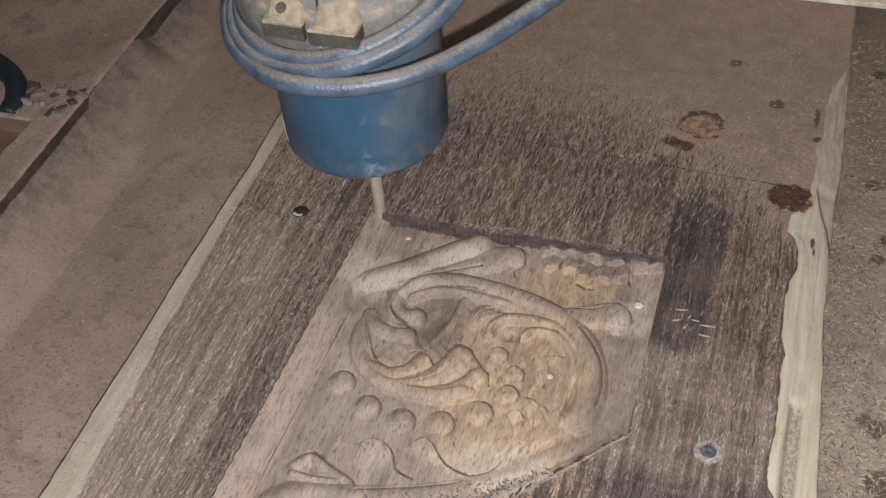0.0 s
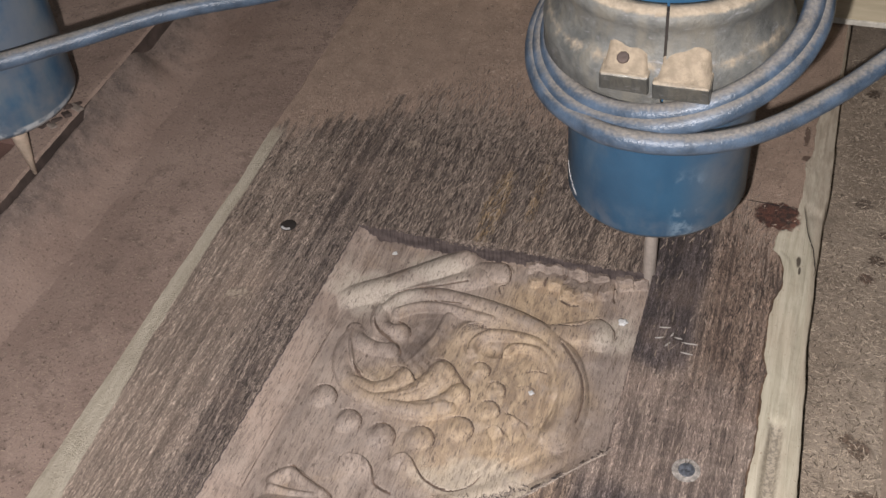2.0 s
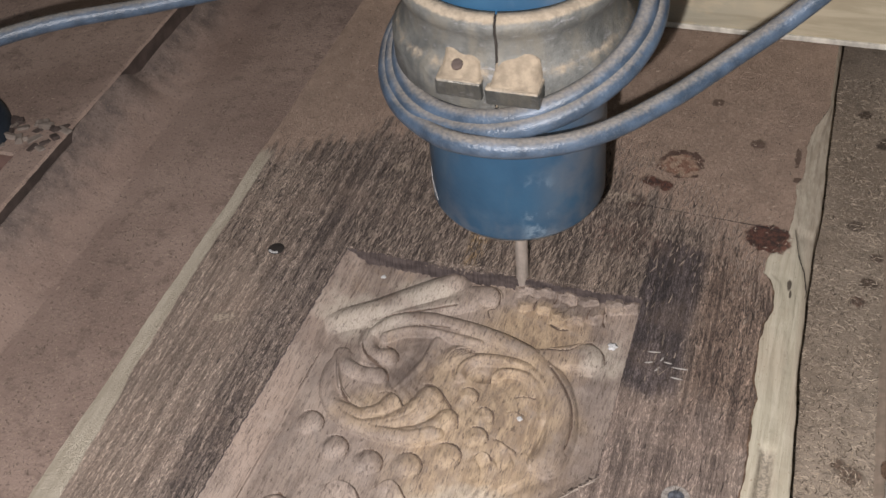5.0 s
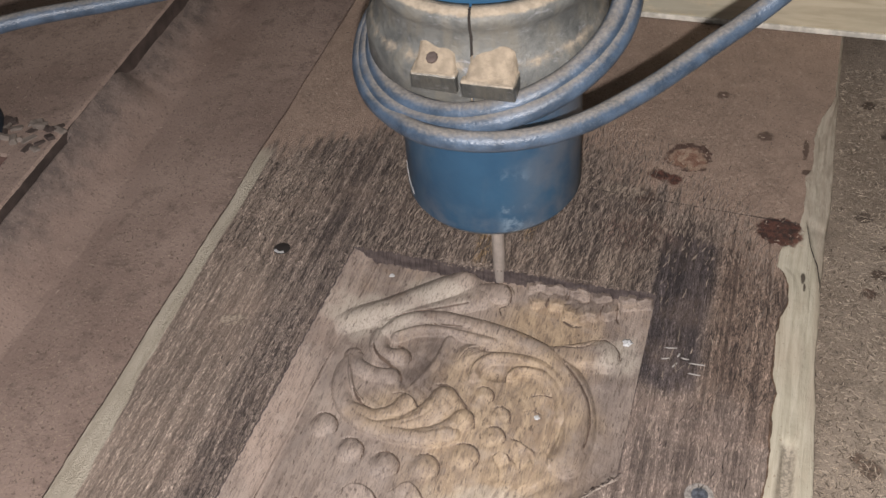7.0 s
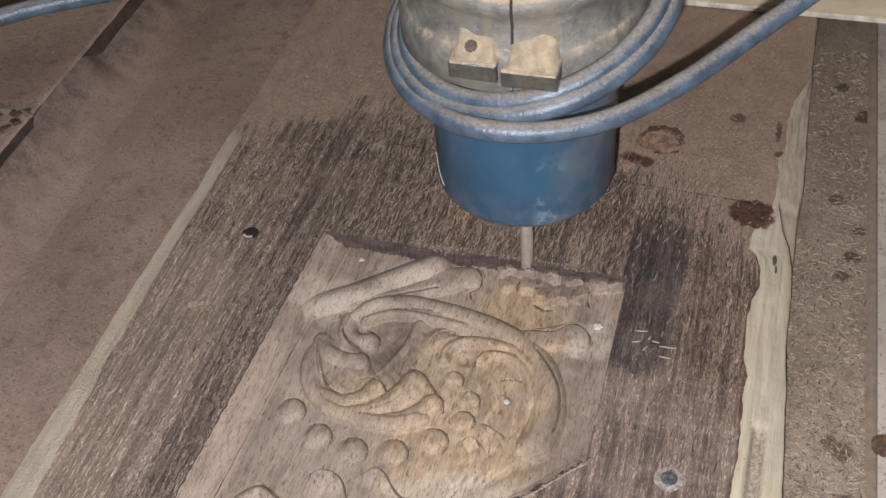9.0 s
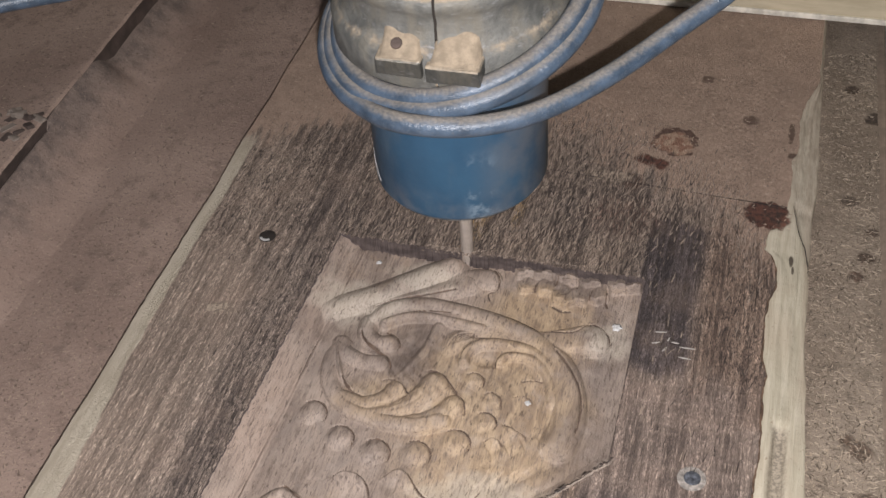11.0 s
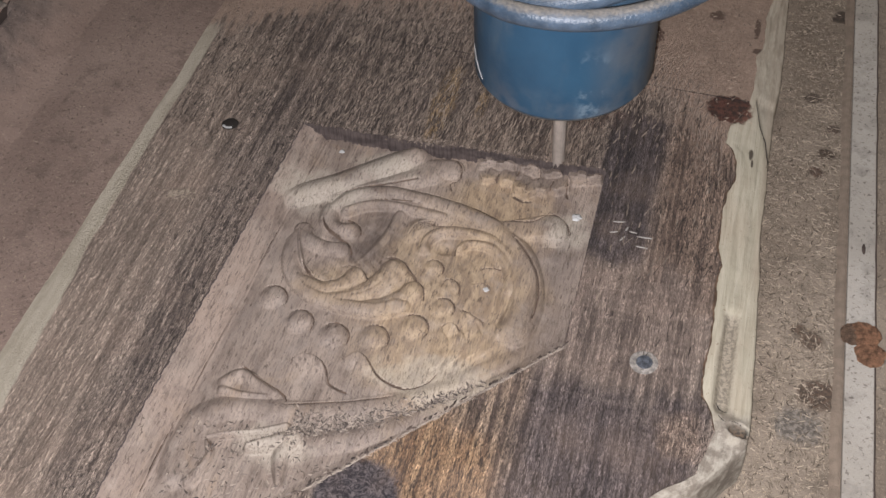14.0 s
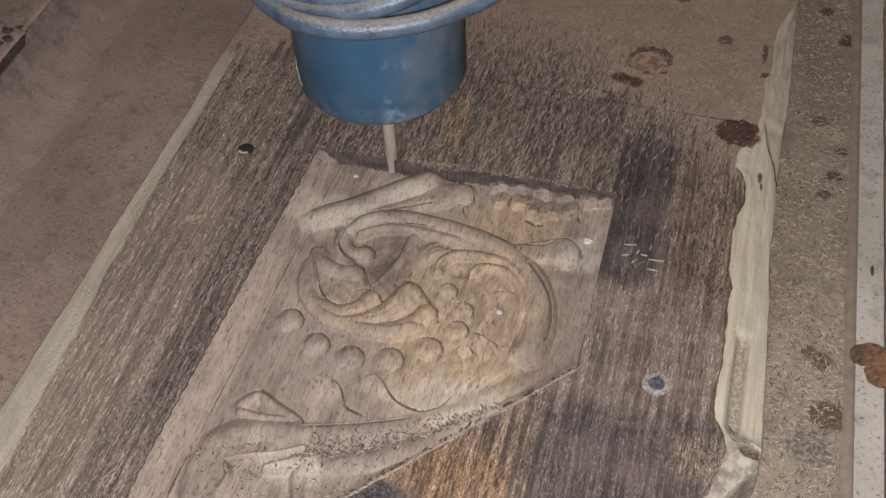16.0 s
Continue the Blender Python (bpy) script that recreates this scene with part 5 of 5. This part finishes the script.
def debris():
    rnd = random.Random(11)
    spots = []
    while len(spots) < 7500:
        x, y = rnd.uniform(-0.06, 0.205), rnd.uniform(-0.10, 0.125)
        if in_panel(x, y):
            continue
        edge = 0.108 - 3.4 * (x - 0.05) ** 2
        dens = 0.95 if y > 0 else 0.03
        if x > 0.150 and y < 0.045:
            dens = 0.10
        if x < 0 and y > 0:
            dens = 0.08
        if y > edge + rnd.gauss(0, 0.012) or rnd.random() > dens:
            continue
        spots.append((x, y, H, math.radians(9)))
    slivers("torn_fibres", "torn upright wood fibres on the plank's sawn face", "wood fibres", spots,
            sliver_mat("torn_fibre", (0.030, 0.022, 0.019), (0.37, 0.290, 0.226), 1.9), 21, (0.0016, 0.0058), (0.00025, 0.0006), (0.05, 0.30), 0.2, 0.15)
    # chips lying in the low border groove of the carving
    spots = []
    while len(spots) < 1250:
        k = rnd.random()
        if k < 0.64:
            u = rnd.random() ** 1.7
            x = 0.054 + 0.070 * u
            y = -0.161 + 0.020 * u + 0.019 * u * u + rnd.gauss(0, 0.0036 - 0.0024 * u)
        else:
            x, y = rnd.uniform(0.012, 0.075), rnd.uniform(-0.215, -0.163)
        if not in_panel(x, y):
            continue
        spots.append((x, y, 0.0, rnd.uniform(0, 6.28)))
    zs = carving(np.array([[v[0] * 1000 for v in spots]]), np.array([[v[1] * 1000 for v in spots]]))[0][0]
    spots = [(x, y, H + z / 1000 + 0.0003, a) for (x, y, q, a), z in zip(spots, zs)]
    slivers("carving_chips", "pale wood chips lying in the carving's grooves", "wood chips", spots,
            sliver_mat("carving_chip", (0.06, 0.046, 0.040), (0.40, 0.33, 0.27), 1.5), 22, (0.0008, 0.0026), (0.0004, 0.0009), (0.0, 0.25), 1.0, 0.4)
    # crumbs where the rib breaks through the far edge, and along the slanting edge
    spots = []
    for i in range(170):
        x = rnd.gauss(0.060, 0.009)
        spots.append((x, rnd.gauss(0.0045, 0.0016), H + 0.0002, rnd.uniform(0, 6.28)))
    for i in range(150):
        spots.append((rnd.uniform(0.0, 0.152), rnd.gauss(0.0048, 0.0006), H + 0.0002, rnd.uniform(0, 6.28)))
    for i in range(70):
        x = rnd.uniform(0.06, 0.153)
        spots.append((x, -0.101 - 1.07 * (0.153 - x) + rnd.gauss(-0.0004, 0.0007), H + 0.0001, rnd.uniform(0, 6.28)))
    ticks = []
    for i in range(60):
        x = rnd.uniform(0.05, 0.153)
        ticks.append((x, -0.101 - 1.07 * (0.153 - x) + abs(rnd.gauss(0, 0.0006)), H + 0.0002, 0.75))
    slivers("edge_splinters", "dark torn splinters on the carving's slanting edge", "wood splinters", ticks,
            sliver_mat("edge_splinter", (0.025, 0.018, 0.015), (0.10, 0.07, 0.055)), 31, (0.001, 0.0035), (0.0005, 0.0012), (0.0, 0.1), 0.25, 0.2)
    rim = []
    for i in range(420):
        x = 0.07 + 0.083 * rnd.random() ** 1.3
        rim.append((x, -0.1016 - 1.07 * (0.153 - x) - abs(rnd.gauss(0, 0.0005)), H + 0.0002, rnd.gauss(0.75, 0.12)))
    slivers("edge_rim", "pale torn rim along the carving's slanting edge", "wood splinters", rim,
            sliver_mat("edge_rim", (0.17, 0.135, 0.11), (0.40, 0.335, 0.275)), 33, (0.0015, 0.0040), (0.0002, 0.0004), (0.0, 0.08), 0.1, 0.1)
    for i in range(50):
        spots.append((rnd.gauss(-0.0006, 0.0006), rnd.uniform(-0.22, 0.0), H + 0.0001, rnd.uniform(-0.4, 0.4)))
    slivers("edge_crumbs", "crumbled wood along the carving's cut edges", "wood crumbs", spots,
            sliver_mat("edge_crumb", (0.10, 0.075, 0.06), (0.38, 0.30, 0.24), 1.4), 27, (0.0006, 0.0020), (0.0003, 0.0008), (0.0, 0.5), 1.0, 0.4)
    # splinters on the pale board
    spots = []
    for i in range(14000):
        x, y = rnd.uniform(0.226, 0.268 if i % 5 else 0.36), rnd.uniform(-0.20, 0.25)
        if noise.noise(Vector((x * 60, y * 60, 1.5))) < rnd.uniform(-0.7, 0.35):
            continue
        spots.append((x, y, 0.0002, rnd.uniform(0, 6.28)))
    slivers("board_splinters", "fine pale splinters scattered on the fibreboard", "splinters", spots,
            sliver_mat("board_splinter", (0.06, 0.043, 0.030), (0.46, 0.375, 0.285), 1.3), 23, (0.0008, 0.0036), (0.0002, 0.0007), (0.0, 0.15), 1.0, 0.5)
    spots = []
    for i in range(1100):
        x, y = rnd.uniform(-0.195, -0.08), rnd.uniform(-0.25, 0.26)
        spots.append((x, y, 0.0004, rnd.uniform(0, 6.28)))
    for i in range(900):
        spots.append((rnd.uniform(-0.42, -0.207), rnd.uniform(0.055, 0.235), H + 0.0003, rnd.uniform(0, 6.28)))
    slivers("dust_specks", "small splinters in the sawdust", "splinters", spots,
            sliver_mat("dust_speck", (0.11, 0.08, 0.062), (0.40, 0.31, 0.24), 2.0), 24, (0.001, 0.003), (0.0003, 0.0008), (0.0, 0.1), 1.0, 0.3)
    spots = []
    for i in range(3800):
        x, y = rnd.uniform(-0.07, 0.215), rnd.uniform(0.04, 0.235)
        if y > 0.125 - 3.4 * (x - 0.05) ** 2:
            spots.append((x, y, H + 0.0003, rnd.uniform(0, 6.28)))
    slivers("plank_splinters", "small splinters in the sawdust on the plank", "splinters", spots,
            sliver_mat("plank_splinter", (0.10, 0.072, 0.055), (0.54, 0.42, 0.32), 1.2), 25, (0.0007, 0.0026), (0.0003, 0.0006), (0.0, 0.15), 1.0, 0.4)
    spots = []
    for i in range(2600):
        x = rnd.uniform(0.0, 0.205)
        y = 0.108 - 3.4 * (x - 0.05) ** 2 + rnd.gauss(0.006, 0.014)
        if all(math.hypot(x - a, y + 0.002 - b) > 0.014 for a, b in ((0.139, 0.086), (0.148, 0.083), (0.156, 0.109), (0.205, 0.0585))):
            spots.append((x, y, H, math.radians(4)))
    slivers("dusty_fibres", "short dust-coated wood fibres at the sawdust's edge", "wood fibres", spots,
            sliver_mat("dusty_fibre", (0.10, 0.074, 0.06), (0.34, 0.26, 0.205), 1.0), 29, (0.002, 0.0055), (0.0003, 0.0007), (0.02, 0.22), 0.2, 0.15)
    # little heaps of white powder, and pale scratches on the face
    for x, y, r in ((0.1435, -0.0215, 0.0020), (0.0235, -0.0035, 0.0011), (0.1135, -0.0745, 0.0012)):
        z = H + float(carving(np.array([[x * 1000]]), np.array([[y * 1000]]))[0][0, 0]) / 1000
        bm = bmesh.new()
        bmesh.ops.create_icosphere(bm, subdivisions=3, radius=r)
        for v in bm.verts:
            v.co = v.co * (1 + 0.9 * noise.noise(v.co * 1100 + Vector((x * 999, 0, 0))))
            v.co.z *= 0.16
        ob = part("powder_heap", bm, M_WHITE)
        ob.location = (x, y, z + 0.0003)
        tagged(ob, "tiny heap of white powder in the carving", "powder heap", "powder heaps")
    for x, y, n, a in ((0.164, -0.0275, 0.006, 80), (0.163, -0.034, 0.005, 70), (0.167, -0.037, 0.004, 30), (0.171, -0.0325, 0.004, 95), (0.1765, -0.0345, 0.008, 88), (0.176, -0.0405, 0.006, 92), (0.168, -0.031, 0.003, 20)):
        bm = bmesh.new()
        bmesh.ops.create_icosphere(bm, subdivisions=2, radius=1)
        for v in bm.verts:
            v.co = Vector((v.co.x * n / 2, v.co.y * 0.00042 * (1 + 0.5 * noise.noise(v.co * 3)), v.co.z * 0.0003))
        ob = part("pale_scratch", bm, M_SCRATCH)
        ob.matrix_basis = pose(x, y, H + 0.0003, 0, 0, 90 - a)
        tagged(ob, "short pale scratch on the plank's dark face", "scratch", "pale scratches")


debris()
batten()
side_plank()
def edge_strip():
    ob = part("edge_strip", box(-0.0062, 0.0062, -0.6, 0.6, 0.0003, 0.003, 0.0006), M_STRIP, smooth=False)
    ob.matrix_basis = pose(0.2748, 0, 0, 0, 0, 0.7)
    tagged(ob, "pale grey wooden edge strip on the machine bed", "edge strip")
    mark = bmesh.new()
    bmesh.ops.create_icosphere(mark, subdivisions=2, radius=1)
    for v in mark.verts:
        v.co = Vector((v.co.x * 0.0009, v.co.y * 0.0034 * (1 + 0.4 * noise.noise(v.co * 2)), v.co.z * 0.0002))
    part("ink_mark", mark, M_CHIP_SHADE, ob, "small black mark").location = (0.0006, 0.006, 0.0031)
    # thin dark tube that stands in for the shadow along the strip's edge
    part("shadow_line", tube([(0.0062 + 0.0005 * noise.noise(Vector((i * 0.9, 0, 0))), -0.2 + 0.012 * i, 0.0026) for i in range(36)], 0.0005, 6), M_CHIP_SHADE, ob, "dark ragged line standing for the edge's shadow")
    # brown dust packed along its side
    ys = axis([-0.3, (0.3, 0.003)])
    xs = np.linspace(-0.0045, 0.0, 7)
    X, Y = np.meshgrid(xs, ys)
    wide = 1 + 0.18 * np.array([noise.noise(Vector((y * 60, 0.4, 0))) for y in ys])[:, None]
    Z = 0.0003 + 0.0016 * np.sin(np.pi * np.clip((X + 0.0046) / 0.0062, 0, 1)) * wide
    X = X * wide + 0.2684 - 0.0122 * Y
    n = len(xs)
    faces = [(j * n + i, j * n + i + 1, (j + 1) * n + i + 1, (j + 1) * n + i) for j in range(len(ys) - 1) for i in range(n - 1)]
    me = bpy.data.meshes.new("dust_line")
    me.from_pydata(np.stack([X, Y, Z], -1).reshape(-1, 3).tolist(), [], faces)
    dl = link("dust_line", me, M_GREYWOOD)
    tagged(dl, "smooth brown dust packed along the grey strip", "dust line", kind="stuff")
    # a double blob of dried glue across the strip
    blob = new("glue_blob")
    tagged(blob, "reddish brown double blob of dried glue on the grey strip", "glue blob")
    for x, y, r, mat in ((0.2720, -0.0460, 0.0058, M_GLUE_D), (0.2768, -0.0450, 0.0072, M_GLUE), (0.2795, -0.0555, 0.0066, M_GLUE)):
        bm = bmesh.new()
        bmesh.ops.create_icosphere(bm, subdivisions=4, radius=r)
        for v in bm.verts:
            v.co *= 1 + 0.16 * noise.noise(v.co * 240 + Vector((x * 900, 0, 0))) + 0.10 * noise.noise(v.co * 700)
            v.co.z *= 0.22
        part("glue_lobe", bm, mat, blob).location = (x, y, 0.003)


edge_strip()


# ---- movement ----
# seconds, distance of the cutter along the beam, lift
TRAVEL = [(0, 0.006, -0.0033), (0.5, 0.042, -0.0033), (1, 0.08, -0.0031), (1.5, 0.118, 0.0005), (2, 0.1505, 0.0007), (2.5, 0.119, 0.0002), 
          (3, 0.085, -0.0038), (3.5, 0.044, -0.0015), (3.9, 0.006, -0.001), (4, 0.002, -0.0013), (4.1, 0.0105, -0.001), (4.5, 0.0505, 0.0015), 
          (5, 0.0935, 0.0007), (5.7, 0.15, -0.001), (5.9, 0.152, -0.001), (6.1, 0.147, -0.001), (7.3, 0.0502, -0.0007), (7.5, 0.0327, -0.0027), 
          (7.8, 0.006, -0.003), (8, 0.0127, -0.0027), (8.5, 0.0632, 0.0018), (8.7, 0.0782, -0.0007), (9.5, 0.146, -0.001), (9.7, 0.152, -0.001), 
          (9.9, 0.148, -0.001), (10.8, 0.0885, -0.0038), (11, 0.0665, -0.0033), (11.5, 0.0225, -0.0056), (11.7, 0.006, -0.005), (12, 0.0225, -0.0048), 
          (12.5, 0.0685, -0.0036), (13, 0.1085, 0), (13.5, 0.1387, -0.0008), (13.7, 0.144, 0), (14, 0.1295, 0.001), (14.5, 0.0995, 0.0014), 
          (15, 0.0572, 0.0029), (15.5, 0.0077, -0.0028), (15.6, 0.006, -0.003), (16, 0.04, -0.0038)]


def motions():
    for ob, off, drop in ((SPINDLE_1, 0.0, 0.0), (SPINDLE_2, -0.346, 0.0065)):
        walk(ob, [(t, pose(x + off, 0.006, z - drop)) for t, x, z in TRAVEL])


motions()
